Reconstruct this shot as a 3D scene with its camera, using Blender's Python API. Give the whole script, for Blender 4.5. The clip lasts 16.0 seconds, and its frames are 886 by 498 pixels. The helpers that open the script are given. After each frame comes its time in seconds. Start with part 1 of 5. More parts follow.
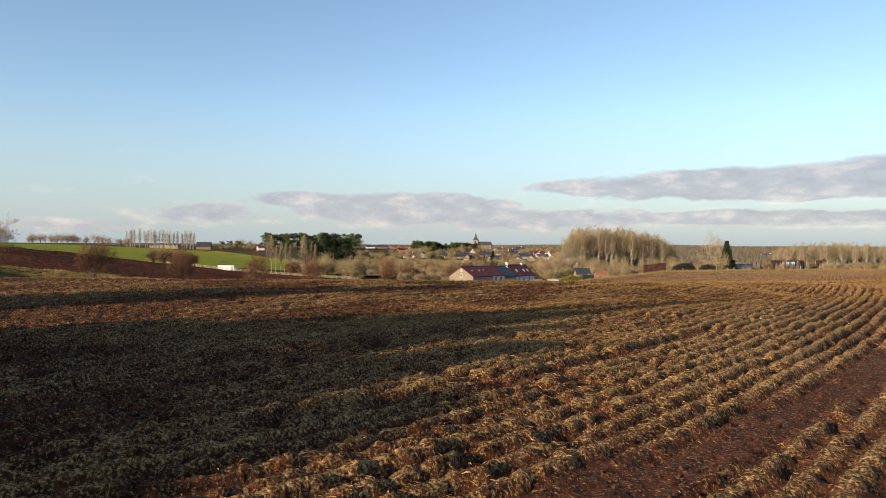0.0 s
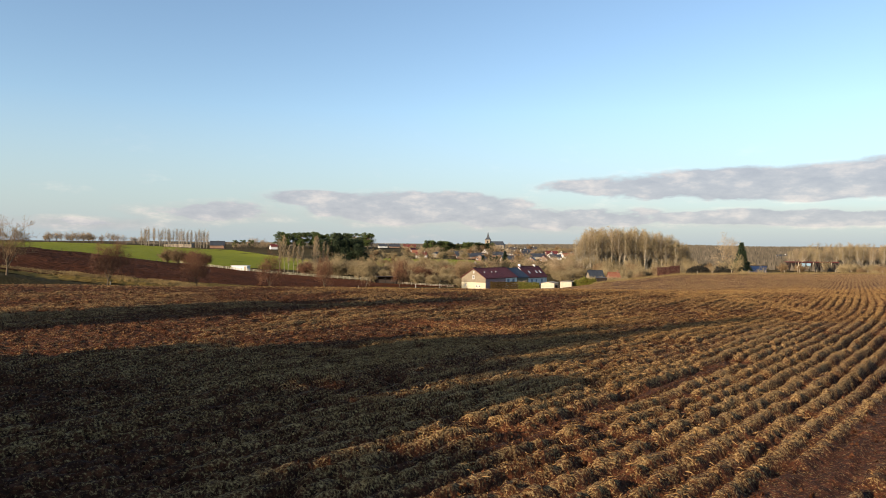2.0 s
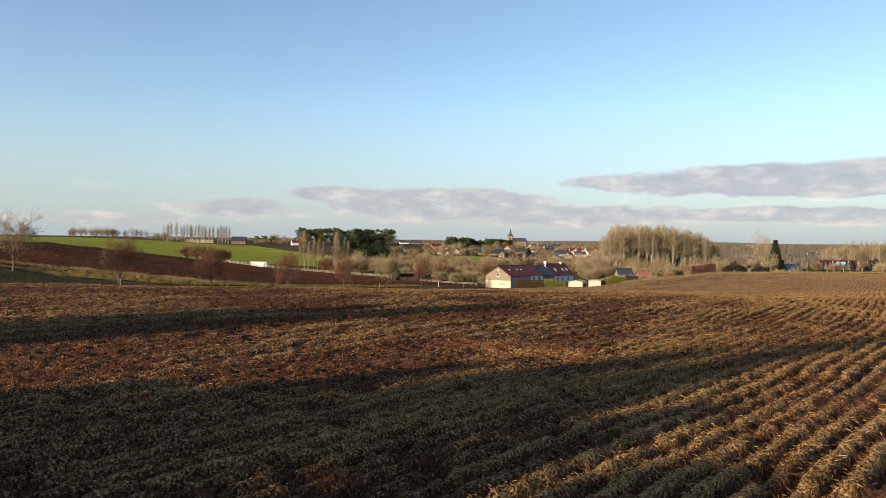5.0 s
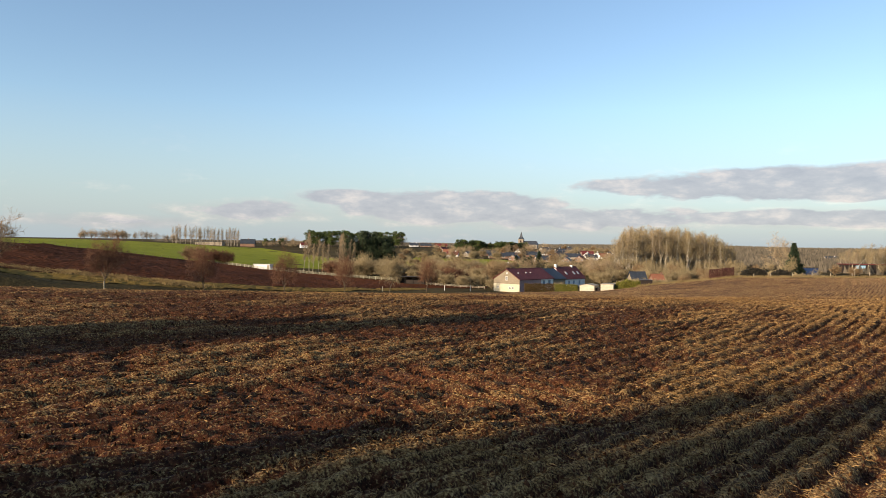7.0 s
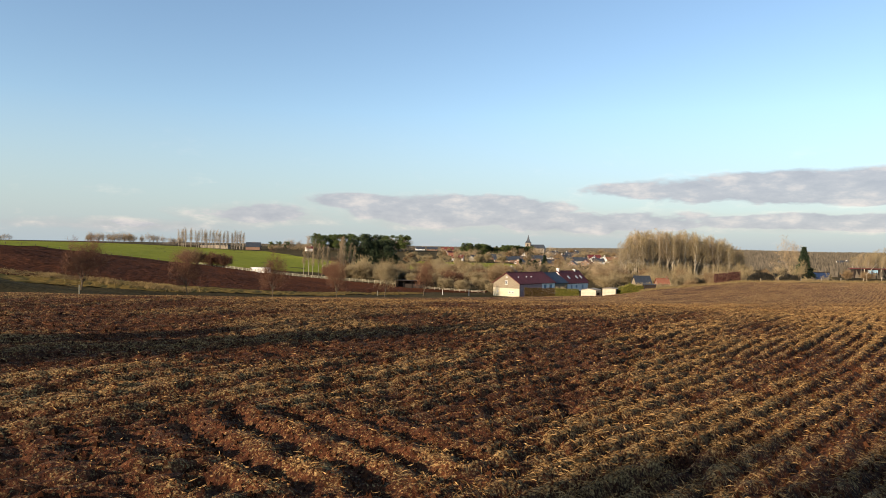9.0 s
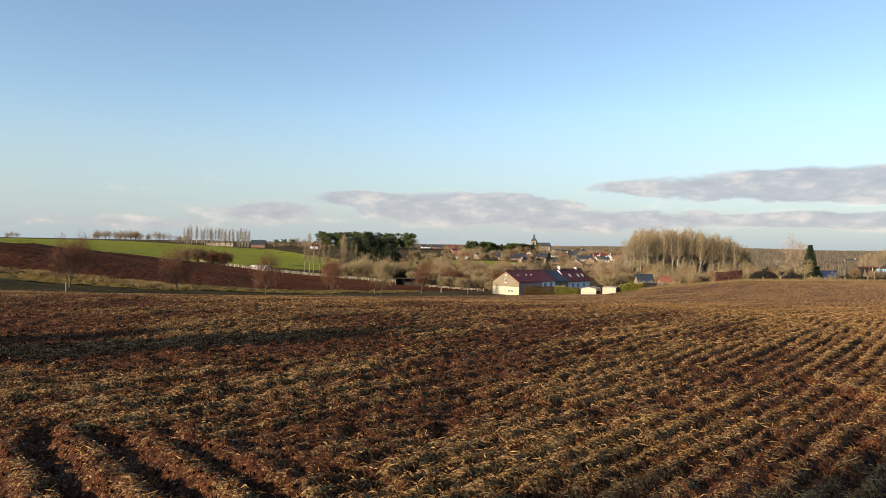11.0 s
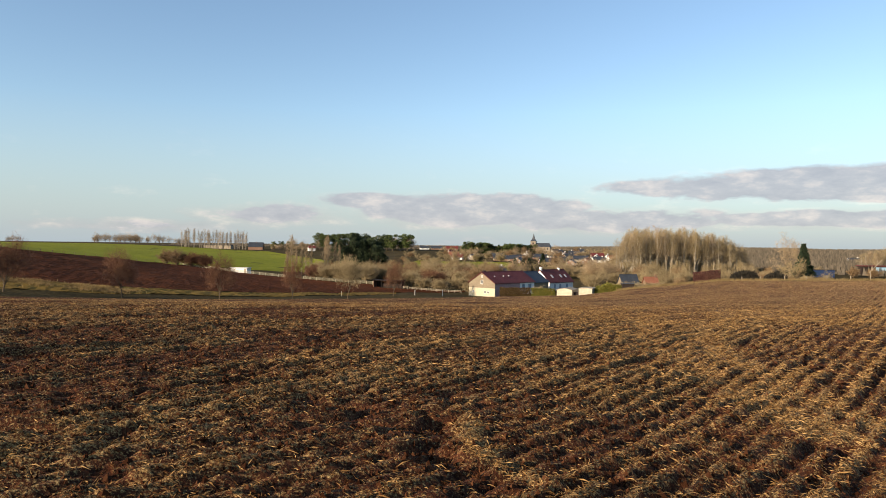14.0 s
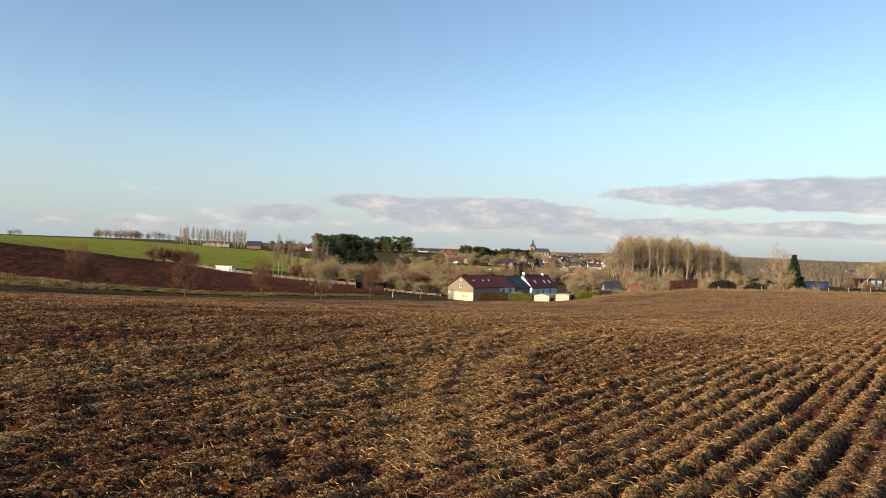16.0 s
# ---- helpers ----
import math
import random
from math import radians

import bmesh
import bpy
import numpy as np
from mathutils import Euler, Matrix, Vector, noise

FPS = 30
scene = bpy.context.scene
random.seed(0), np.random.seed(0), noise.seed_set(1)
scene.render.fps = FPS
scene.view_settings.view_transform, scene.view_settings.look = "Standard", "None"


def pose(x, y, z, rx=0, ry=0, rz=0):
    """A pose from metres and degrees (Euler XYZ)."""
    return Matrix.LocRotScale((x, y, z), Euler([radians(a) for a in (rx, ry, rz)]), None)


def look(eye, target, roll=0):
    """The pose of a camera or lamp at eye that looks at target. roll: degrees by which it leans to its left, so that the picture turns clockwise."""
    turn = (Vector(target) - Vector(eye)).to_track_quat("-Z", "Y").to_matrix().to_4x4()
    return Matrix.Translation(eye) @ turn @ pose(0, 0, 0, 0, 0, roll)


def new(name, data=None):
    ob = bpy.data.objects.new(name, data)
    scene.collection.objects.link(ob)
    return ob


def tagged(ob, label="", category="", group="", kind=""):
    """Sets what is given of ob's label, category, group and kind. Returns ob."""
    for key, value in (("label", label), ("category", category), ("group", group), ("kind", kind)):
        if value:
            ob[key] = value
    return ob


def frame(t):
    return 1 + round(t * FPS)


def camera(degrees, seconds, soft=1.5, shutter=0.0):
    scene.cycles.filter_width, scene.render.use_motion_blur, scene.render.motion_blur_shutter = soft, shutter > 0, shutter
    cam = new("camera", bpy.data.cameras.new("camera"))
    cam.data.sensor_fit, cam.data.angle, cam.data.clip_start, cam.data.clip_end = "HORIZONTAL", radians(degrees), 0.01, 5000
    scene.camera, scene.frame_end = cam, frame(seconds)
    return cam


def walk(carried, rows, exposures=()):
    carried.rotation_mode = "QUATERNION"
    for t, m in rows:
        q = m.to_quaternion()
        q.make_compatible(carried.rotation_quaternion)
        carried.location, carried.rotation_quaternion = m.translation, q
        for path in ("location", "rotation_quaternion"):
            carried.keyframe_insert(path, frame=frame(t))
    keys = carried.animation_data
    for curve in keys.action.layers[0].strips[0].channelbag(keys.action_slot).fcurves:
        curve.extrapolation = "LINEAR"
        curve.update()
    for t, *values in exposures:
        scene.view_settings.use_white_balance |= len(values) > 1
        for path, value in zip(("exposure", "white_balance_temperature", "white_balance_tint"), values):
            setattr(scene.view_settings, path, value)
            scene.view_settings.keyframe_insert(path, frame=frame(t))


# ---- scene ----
cam = camera(65.5, 16.0, soft=0.95)
PATH = [
    (0, (2.116, 3.449, 2.759), (2.068, 5.448, 2.755), 0.4),
    (0.5, (2.138, 3.459, 3.488), (2.082, 5.458, 3.486), 0.5),
    (1, (2.114, 3.451, 3.687), (2.05, 5.45, 3.687), 0.5),
    (1.5, (2.077, 3.485, 3.697), (2.003, 5.484, 3.694), 0.5),
    (2, (1.976, 3.792, 3.715), (1.893, 5.79, 3.707), 0.6),
    (2.5, (1.828, 4.381, 3.719), (1.734, 6.379, 3.707), 0.6),
    (3, (1.602, 5.343, 3.728), (1.498, 7.34, 3.713), 0.7),
    (3.5, (1.345, 6.47, 3.733), (1.232, 8.466, 3.714), 0.7),
    (4, (1.12, 7.922, 3.736), (0.996, 9.918, 3.715), 0.8),
    (4.5, (0.935, 9.499, 3.739), (0.801, 11.495, 3.717), 0.8),
    (5, (0.832, 11.359, 3.726), (0.688, 13.354, 3.707), 0.8),
    (7.5, (2.474, 20.831, 3.357), (2.29, 22.823, 3.35), 0.9),
    (8, (3.265, 22.371, 3.347), (3.074, 24.362, 3.344), 0.9),
    (8.5, (4.036, 23.546, 3.313), (3.838, 25.536, 3.311), 1.0),
    (9, (4.836, 24.523, 3.3), (4.632, 26.512, 3.3), 1.0),
    (11.5, (8.33, 27.551, 3.288), (8.099, 29.537, 3.281), 1.0),
    (12, (9.541, 28.625, 3.267), (9.306, 30.611, 3.26), 0.9),
    (12.5, (10.903, 29.698, 3.294), (10.665, 31.684, 3.286), 0.8),
    (13, (12.651, 30.889, 3.293), (12.408, 32.875, 3.286), 0.7),
    (13.5, (14.49, 31.911, 3.304), (14.245, 33.896, 3.299), 0.7),
    (14, (16.774, 33.021, 3.309), (16.526, 35.005, 3.306), 0.7),
    (14.5, (19.1, 34.068, 3.315), (18.849, 36.052, 3.317), 0.5),
    (15, (21.555, 34.691, 3.39), (21.299, 36.675, 3.392), 1.2),
    (15.5, (23.269, 35.015, 3.394), (23.009, 36.998, 3.398), 1.6),
    (16, (24.368, 35.133, 3.405), (24.104, 37.116, 3.411), 2.0),
]
walk(cam, [(t, look(eye, target, roll)) for t, eye, target, roll in PATH])

# ---- world, sun, exposure ----
SUN_HEADING, SUN_HEIGHT = 227.0, 16.0
world = bpy.data.worlds.new("sky")
scene.world = world
world.use_nodes = True
wn = world.node_tree
sky = wn.nodes.new("ShaderNodeTexSky")
sky.sky_type, sky.sun_disc = "NISHITA", False
sky.sun_elevation, sky.sun_rotation = radians(SUN_HEIGHT), radians(SUN_HEADING)
sky.altitude, sky.air_density, sky.dust_density, sky.ozone_density = 100.0, 1.0, 0.6, 2.2
wn.nodes["Background"].inputs["Strength"].default_value = 0.108
wn.links.new(sky.outputs[0], wn.nodes["Background"].inputs["Color"])

sun = new("sun", bpy.data.lights.new("sun", "SUN"))
sun.data.energy, sun.data.angle, sun.data.color = 5.0, radians(1.2), (1.0, 0.81, 0.59)
toward = Vector((math.sin(radians(SUN_HEADING)) * math.cos(radians(SUN_HEIGHT)),
                 math.cos(radians(SUN_HEADING)) * math.cos(radians(SUN_HEIGHT)), math.sin(radians(SUN_HEIGHT))))
sun.matrix_basis = look(toward * 60, (0, 0, 0))
scene.view_settings.exposure = 0.97
scene.view_settings.use_white_balance = True
scene.view_settings.white_balance_temperature = 6680


# ---- materials ----
def surface(name, colors, scale=1.0, coarse=0.05, rough=0.9, bump=0.0, bump_scale=None, metal=0.0, random_shift=0.0, island=0.0, spec=0.25):
    """A surface whose colour wanders between colours by fine grain and coarse stains (sizes per metre)."""
    m = bpy.data.materials.new(name)
    m.use_nodes = True
    nt = m.node_tree
    n, k = nt.nodes, nt.links
    b = n["Principled BSDF"]
    b.inputs["Roughness"].default_value, b.inputs["Metallic"].default_value = rough, metal
    b.inputs["Specular IOR Level"].default_value = spec
    at = n.new("ShaderNodeTexCoord")
    fine, big = n.new("ShaderNodeTexNoise"), n.new("ShaderNodeTexNoise")
    for t, s, d in ((fine, scale, 5), (big, coarse, 3)):
        t.inputs["Scale"].default_value, t.inputs["Detail"].default_value, t.inputs["Roughness"].default_value = s, d, 0.62
        k.new(at.outputs["Object"], t.inputs["Vector"])
    mix = n.new("ShaderNodeMath")
    mix.operation = "MULTIPLY_ADD"
    k.new(fine.outputs["Fac"], mix.inputs[0])
    mix.inputs[1].default_value = 0.6
    low = n.new("ShaderNodeMath")
    low.operation = "MULTIPLY"
    k.new(big.outputs["Fac"], low.inputs[0])
    low.inputs[1].default_value = 0.4
    k.new(low.outputs[0], mix.inputs[2])
    last = mix.outputs[0]
    for amount, kind, out in ((random_shift, "ShaderNodeObjectInfo", "Random"), (island, "ShaderNodeNewGeometry", "Random Per Island")):
        if amount:
            src, add = n.new(kind), n.new("ShaderNodeMath")
            add.operation = "MULTIPLY_ADD"
            k.new(src.outputs[out], add.inputs[0])
            add.inputs[1].default_value = amount
            shift = n.new("ShaderNodeMath")
            shift.operation = "SUBTRACT"
            k.new(last, shift.inputs[0])
            shift.inputs[1].default_value = amount / 2
            k.new(shift.outputs[0], add.inputs[2])
            last = add.outputs[0]
    ramp = n.new("ShaderNodeValToRGB")
    e = ramp.color_ramp.elements
    while len(e) < len(colors):
        e.new(0.5)
    for i, c in enumerate(colors):
        e[i].position = 0.3 + 0.4 * i / max(len(colors) - 1, 1)
        e[i].color = (*c, 1)
    k.new(last, ramp.inputs[0])
    k.new(ramp.outputs[0], b.inputs["Base Color"])
    if bump:
        bp, bn = n.new("ShaderNodeBump"), n.new("ShaderNodeTexNoise")
        bn.inputs["Scale"].default_value, bn.inputs["Detail"].default_value = bump_scale or scale * 2, 6
        k.new(at.outputs["Object"], bn.inputs["Vector"])
        k.new(bn.outputs["Fac"], bp.inputs["Height"])
        bp.inputs["Distance"].default_value = bump
        k.new(bp.outputs[0], b.inputs["Normal"])
    return m


CLOD = surface("soil_clods", [(0.015, 0.0054, 0.0026), (0.038, 0.0145, 0.0066), (0.072, 0.030, 0.0145)], 0.9, 0.1, 0.95, island=0.5, spec=0.03)
GRASS = surface("rough_grass", [(0.028, 0.021, 0.010), (0.052, 0.040, 0.018), (0.092, 0.070, 0.030)], 0.8, 0.03, 0.95, 0.15, 2.0, spec=0.03)
VERGE = surface("verge_grass", [(0.085, 0.054, 0.018), (0.18, 0.115, 0.030), (0.28, 0.18, 0.050)], 0.9, 0.08, 0.95, 0.15, 2.5, spec=0.03)
CROP = surface("winter_crop", [(0.115, 0.130, 0.012), (0.170, 0.182, 0.020), (0.225, 0.225, 0.032)], 0.35, 0.012, 0.9, 0.1, 1.5, spec=0.03)
TURNED = surface("turned_soil", [(0.032, 0.0105, 0.0045), (0.070, 0.024, 0.0098), (0.115, 0.043, 0.0185)], 1.1, 0.04, 0.95, 0.25, 1.6, spec=0.03)
STRAW = surface("dry_straw", [(0.055, 0.024, 0.0085), (0.18, 0.101, 0.037), (0.355, 0.218, 0.090)], 0.6, 0.05, 0.8, island=0.6, spec=0.03)
TUFT = surface("pale_stubble", [(0.133, 0.071, 0.028), (0.247, 0.144, 0.064), (0.361, 0.223, 0.109)], 0.5, 0.05, 0.9, island=0.25, spec=0.03)
REED = surface("dry_grass", [(0.117, 0.082, 0.037), (0.187, 0.133, 0.062), (0.242, 0.179, 0.090)], 0.8, 0.1, 0.9, island=0.3, spec=0.03)
BARK = surface("bark", [(0.046, 0.034, 0.023), (0.092, 0.068, 0.045), (0.150, 0.115, 0.076)], 3.0, 0.4, 0.95, 0.02, 8)
BARK_PALE = surface("pale_bark", [(0.172, 0.140, 0.101), (0.281, 0.242, 0.187), (0.390, 0.359, 0.296)], 2.0, 0.3, 0.9)
TWIG_RED = surface("russet_twigs", [(0.063, 0.029, 0.018), (0.120, 0.056, 0.032), (0.181, 0.096, 0.050)], 0.8, 0.1, 0.9, island=0.3)
TWIG_BROWN = surface("brown_twigs", [(0.098, 0.062, 0.034), (0.182, 0.120, 0.064), (0.280, 0.195, 0.105)], 0.8, 0.1, 0.9, island=0.3)
TWIG_OLIVE = surface("olive_twigs", [(0.120, 0.090, 0.048), (0.222, 0.172, 0.094), (0.335, 0.265, 0.150)], 0.8, 0.1, 0.9, random_shift=0.12, island=0.25)
TWIG_GREY = surface("grey_twigs", [(0.142, 0.103, 0.063), (0.254, 0.190, 0.116), (0.365, 0.278, 0.179)], 0.8, 0.1, 0.9, random_shift=0.1, island=0.2)
NEEDLE = surface("needles", [(0.009, 0.017, 0.009), (0.020, 0.032, 0.014), (0.039, 0.051, 0.020)], 0.7, 0.1, 0.8, random_shift=0.1, island=0.3)
PINE = surface("pine_needles", [(0.026, 0.040, 0.013), (0.053, 0.075, 0.019), (0.095, 0.115, 0.032)], 0.7, 0.1, 0.8, random_shift=0.15, island=0.3)
LEAF_GREEN = surface("evergreen_leaves", [(0.062, 0.066, 0.009), (0.112, 0.109, 0.016), (0.187, 0.153, 0.027)], 0.9, 0.1, 0.7, island=0.3)
HEDGE_BROWN = surface("beech_hedge_leaves", [(0.034, 0.021, 0.007), (0.064, 0.040, 0.012), (0.100, 0.063, 0.020)], 1.2, 0.3, 0.9, island=0.35)
# Leaf brown darkened, so the bushes' shade sits in the base colour.
HEDGE_SHADED = surface("dark_evergreen_leaves", [(0.012, 0.011, 0.008), (0.022, 0.019, 0.014), (0.036, 0.030, 0.021)], 1.2, 0.3, 0.9, island=0.35)
HEDGE_RED = surface("red_hedge_twigs", [(0.050, 0.018, 0.016), (0.080, 0.031, 0.026), (0.118, 0.052, 0.040)], 1.2, 0.3, 0.9, island=0.35)
PLASTER = surface("cream_plaster", [(0.328, 0.289, 0.195), (0.406, 0.367, 0.265), (0.468, 0.429, 0.328)], 1.5, 0.25, 0.9, 0.01, 9)
GREY_WALL = surface("weathered_brick", [(0.131, 0.105, 0.074), (0.187, 0.153, 0.109), (0.253, 0.206, 0.148)], 2.5, 0.3, 0.92, 0.015, 10)
PINK_WALL = surface("pink_brick", [(0.257, 0.156, 0.148), (0.328, 0.211, 0.203), (0.390, 0.273, 0.257)], 2.5, 0.3, 0.9, 0.01, 10)
WHITE = surface("white_paint", [(0.533, 0.533, 0.516), (0.636, 0.636, 0.619), (0.705, 0.705, 0.688)], 1.2, 0.2, 0.7)
BRICK = surface("red_brick", [(0.117, 0.066, 0.047), (0.172, 0.101, 0.070), (0.218, 0.140, 0.101)], 2.5, 0.3, 0.9, 0.015, 10, random_shift=0.1)
CONCRETE = surface("pale_concrete", [(0.328, 0.289, 0.218), (0.421, 0.374, 0.289), (0.484, 0.445, 0.359)], 1.3, 0.3, 0.9, 0.01, 8)
TILE_RED = surface("dark_red_tiles", [(0.058, 0.014, 0.013), (0.106, 0.023, 0.022), (0.162, 0.041, 0.033)], 1.8, 0.25, 0.7, 0.03, 5)
TILE_ORANGE = surface("orange_tiles", [(0.125, 0.047, 0.027), (0.187, 0.074, 0.043), (0.242, 0.105, 0.062)], 1.8, 0.25, 0.8, 0.03, 5, random_shift=0.1)
SLATE = surface("blue_grey_slate", [(0.017, 0.022, 0.030), (0.031, 0.037, 0.048), (0.051, 0.058, 0.070)], 1.8, 0.25, 0.55, 0.02, 5, random_shift=0.1)
STONE = surface("church_stone", [(0.150, 0.125, 0.099), (0.206, 0.174, 0.139), (0.262, 0.231, 0.185)], 0.9, 0.15, 0.9, 0.03, 4)
DARK_WOOD = surface("tarred_boards", [(0.009, 0.007, 0.006), (0.020, 0.014, 0.012), (0.035, 0.023, 0.019)], 2.0, 0.3, 0.8, 0.01, 8)
OLD_WOOD = surface("weathered_wood", [(0.172, 0.140, 0.101), (0.265, 0.226, 0.172), (0.343, 0.304, 0.242)], 3.0, 0.4, 0.9)
FENCE_PAINT = surface("cream_fence_paint", [(0.246, 0.219, 0.153), (0.316, 0.289, 0.207), (0.363, 0.334, 0.251)], 2.0, 0.3, 0.85)
BLUE = surface("blue_sheeting", [(0.010, 0.021, 0.056), (0.016, 0.033, 0.086), (0.028, 0.052, 0.116)], 1.5, 0.3, 0.5)
PALE_BLUE = surface("pale_blue_panel", [(0.172, 0.328, 0.452), (0.234, 0.390, 0.515), (0.296, 0.452, 0.562)], 1.5, 0.3, 0.6)
GLASS = surface("dark_glass", [(0.012, 0.014, 0.018), (0.02, 0.024, 0.03)], 1.0, 0.2, 0.08, spec=0.5)
# Pane colour with the sky's reflection painted in.
GLASS_SKY = surface("blinds_behind_glass", [(0.10, 0.16, 0.22), (0.16, 0.24, 0.32)], 1.0, 0.2, 0.15, spec=0.5)
METAL = surface("zinc_rail", [(0.351, 0.351, 0.359), (0.468, 0.468, 0.468)], 1.0, 0.2, 0.45, metal=0.6)
WOODLAND = surface("far_woodland", [(0.052, 0.045, 0.034), (0.088, 0.074, 0.055), (0.135, 0.112, 0.084)], 0.15, 0.012, 0.95, island=0.3)


def stubble_material():
    """Red-brown soil with chopped straw, by the mesh's own straw cover."""
    m = bpy.data.materials.new("stubble_soil")
    m.use_nodes = True
    n, k = m.node_tree.nodes, m.node_tree.links
    b = n["Principled BSDF"]
    b.inputs["Roughness"].default_value, b.inputs["Specular IOR Level"].default_value = 0.95, 0.15
    at, cover = n.new("ShaderNodeTexCoord"), n.new("ShaderNodeAttribute")
    cover.attribute_name = "straw"
    soil, chaff = n.new("ShaderNodeValToRGB"), n.new("ShaderNodeValToRGB")
    for ramp, colors in ((soil, [(0.012, 0.0036, 0.0016), (0.054, 0.0168, 0.0066), (0.145, 0.0495, 0.0192)]),
                         (chaff, [(0.11, 0.055, 0.019), (0.34, 0.205, 0.078), (0.56, 0.375, 0.16)])):
        e = ramp.color_ramp.elements
        e.new(0.5)
        for i, c in enumerate(colors):
            e[i].position, e[i].color = 0.32 + 0.18 * i, (*c, 1)
    grain, bits, far = n.new("ShaderNodeTexNoise"), n.new("ShaderNodeTexNoise"), n.new("ShaderNodeTexNoise")
    stretch = n.new("ShaderNodeMapping")
    stretch.inputs["Rotation"].default_value = (0, 0, radians(37))
    stretch.inputs["Scale"].default_value = (1.0, 0.45, 1.0)
    k.new(at.outputs["Object"], stretch.inputs["Vector"])
    for t, s, d in ((grain, 7.0, 6), (bits, 21.0, 5), (far, 2.6, 7)):
        t.inputs["Scale"].default_value, t.inputs["Detail"].default_value, t.inputs["Roughness"].default_value = s, d, 0.68
        k.new(stretch.outputs[0] if t is far else at.outputs["Object"], t.inputs["Vector"])
    k.new(grain.outputs["Fac"], soil.inputs[0])
    k.new(bits.outputs["Fac"], chaff.inputs[0])
    total = n.new("ShaderNodeMath")
    total.operation = "MULTIPLY_ADD"
    k.new(cover.outputs["Fac"], total.inputs[0])
    total.inputs[1].default_value = 0.85
    patch = n.new("ShaderNodeMath")
    patch.operation = "MULTIPLY_ADD"
    k.new(far.outputs["Fac"], patch.inputs[0])
    patch.inputs[1].default_value, patch.inputs[2].default_value = 1.5, -0.74
    k.new(patch.outputs[0], total.inputs[2])
    total.use_clamp = True
    speck = n.new("ShaderNodeMath")
    speck.operation = "MULTIPLY_ADD"
    k.new(bits.outputs["Fac"], speck.inputs[0])
    speck.inputs[1].default_value = 5.0
    k.new(total.outputs[0], speck.inputs[2])
    off = n.new("ShaderNodeMath")
    off.operation, off.use_clamp = "SUBTRACT", True
    k.new(speck.outputs[0], off.inputs[0])
    off.inputs[1].default_value = 2.74
    mix = n.new("ShaderNodeMix")
    mix.data_type = "RGBA"
    k.new(off.outputs[0], mix.inputs["Factor"])
    k.new(soil.outputs[0], mix.inputs["A"])
    k.new(chaff.outputs[0], mix.inputs["B"])
    k.new(mix.outputs["Result"], b.inputs["Base Color"])
    bp = n.new("ShaderNodeBump")
    bp.inputs["Distance"].default_value = 0.10
    rough = n.new("ShaderNodeMath")
    rough.operation = "MULTIPLY_ADD"
    k.new(bits.outputs["Fac"], rough.inputs[0])
    rough.inputs[1].default_value = 0.45
    k.new(grain.outputs["Fac"], rough.inputs[2])
    k.new(rough.outputs[0], bp.inputs["Height"])
    k.new(bp.outputs[0], b.inputs["Normal"])
    return m


STUBBLE = stubble_material()


# ---- mesh helpers ----
def mesh_of(name, verts, faces, material, flat=True):
    me = bpy.data.meshes.new(name)
    me.from_pydata([tuple(v) for v in verts] if not isinstance(verts, np.ndarray) else verts.tolist(), [], faces)
    me.materials.append(material)
    if not flat:
        me.polygons.foreach_set("use_smooth", [True] * len(me.polygons))
    me.update()
    return me


def part(name, verts, faces, material, parent=None, label="", flat=True):
    ob = new(name, mesh_of(name, verts, faces, material, flat))
    ob.parent = parent
    return tagged(ob, label) if label else ob


def thing(name, m, label, category, group="", kind=""):
    ob = new(name)
    ob.matrix_basis = m
    return tagged(ob, label, category, group, kind)


def box(x0, y0, z0, x1, y1, z1):
    v = [(x, y, z) for z in (z0, z1) for x, y in ((x0, y0), (x1, y0), (x1, y1), (x0, y1))]
    return v, [(3, 2, 1, 0), (4, 5, 6, 7), (0, 1, 5, 4), (1, 2, 6, 5), (2, 3, 7, 6), (3, 0, 4, 7)]


def joined(*pieces):
    verts, faces = [], []
    for v, f in pieces:
        n = len(verts)
        verts += list(v)
        faces += [tuple(i + n for i in p) for p in f]
    return verts, faces


def tube(points, radii, sides=5):
    verts, faces = [], []
    for i, p in enumerate(points):
        d = (points[min(i + 1, len(points) - 1)] - points[max(i - 1, 0)]).normalized()
        a = d.orthogonal().normalized()
        b = d.cross(a)
        for s in range(sides):
            w = 2 * math.pi * s / sides
            verts.append(p + (a * math.cos(w) + b * math.sin(w)) * radii[i])
    for i in range(len(points) - 1):
        for s in range(sides):
            t = (s + 1) % sides
            faces.append((i * sides + s, i * sides + t, (i + 1) * sides + t, (i + 1) * sides + s))
    faces.append(tuple(range(sides))[::-1])
    faces.append(tuple(range((len(points) - 1) * sides, len(points) * sides)))
    return verts, faces


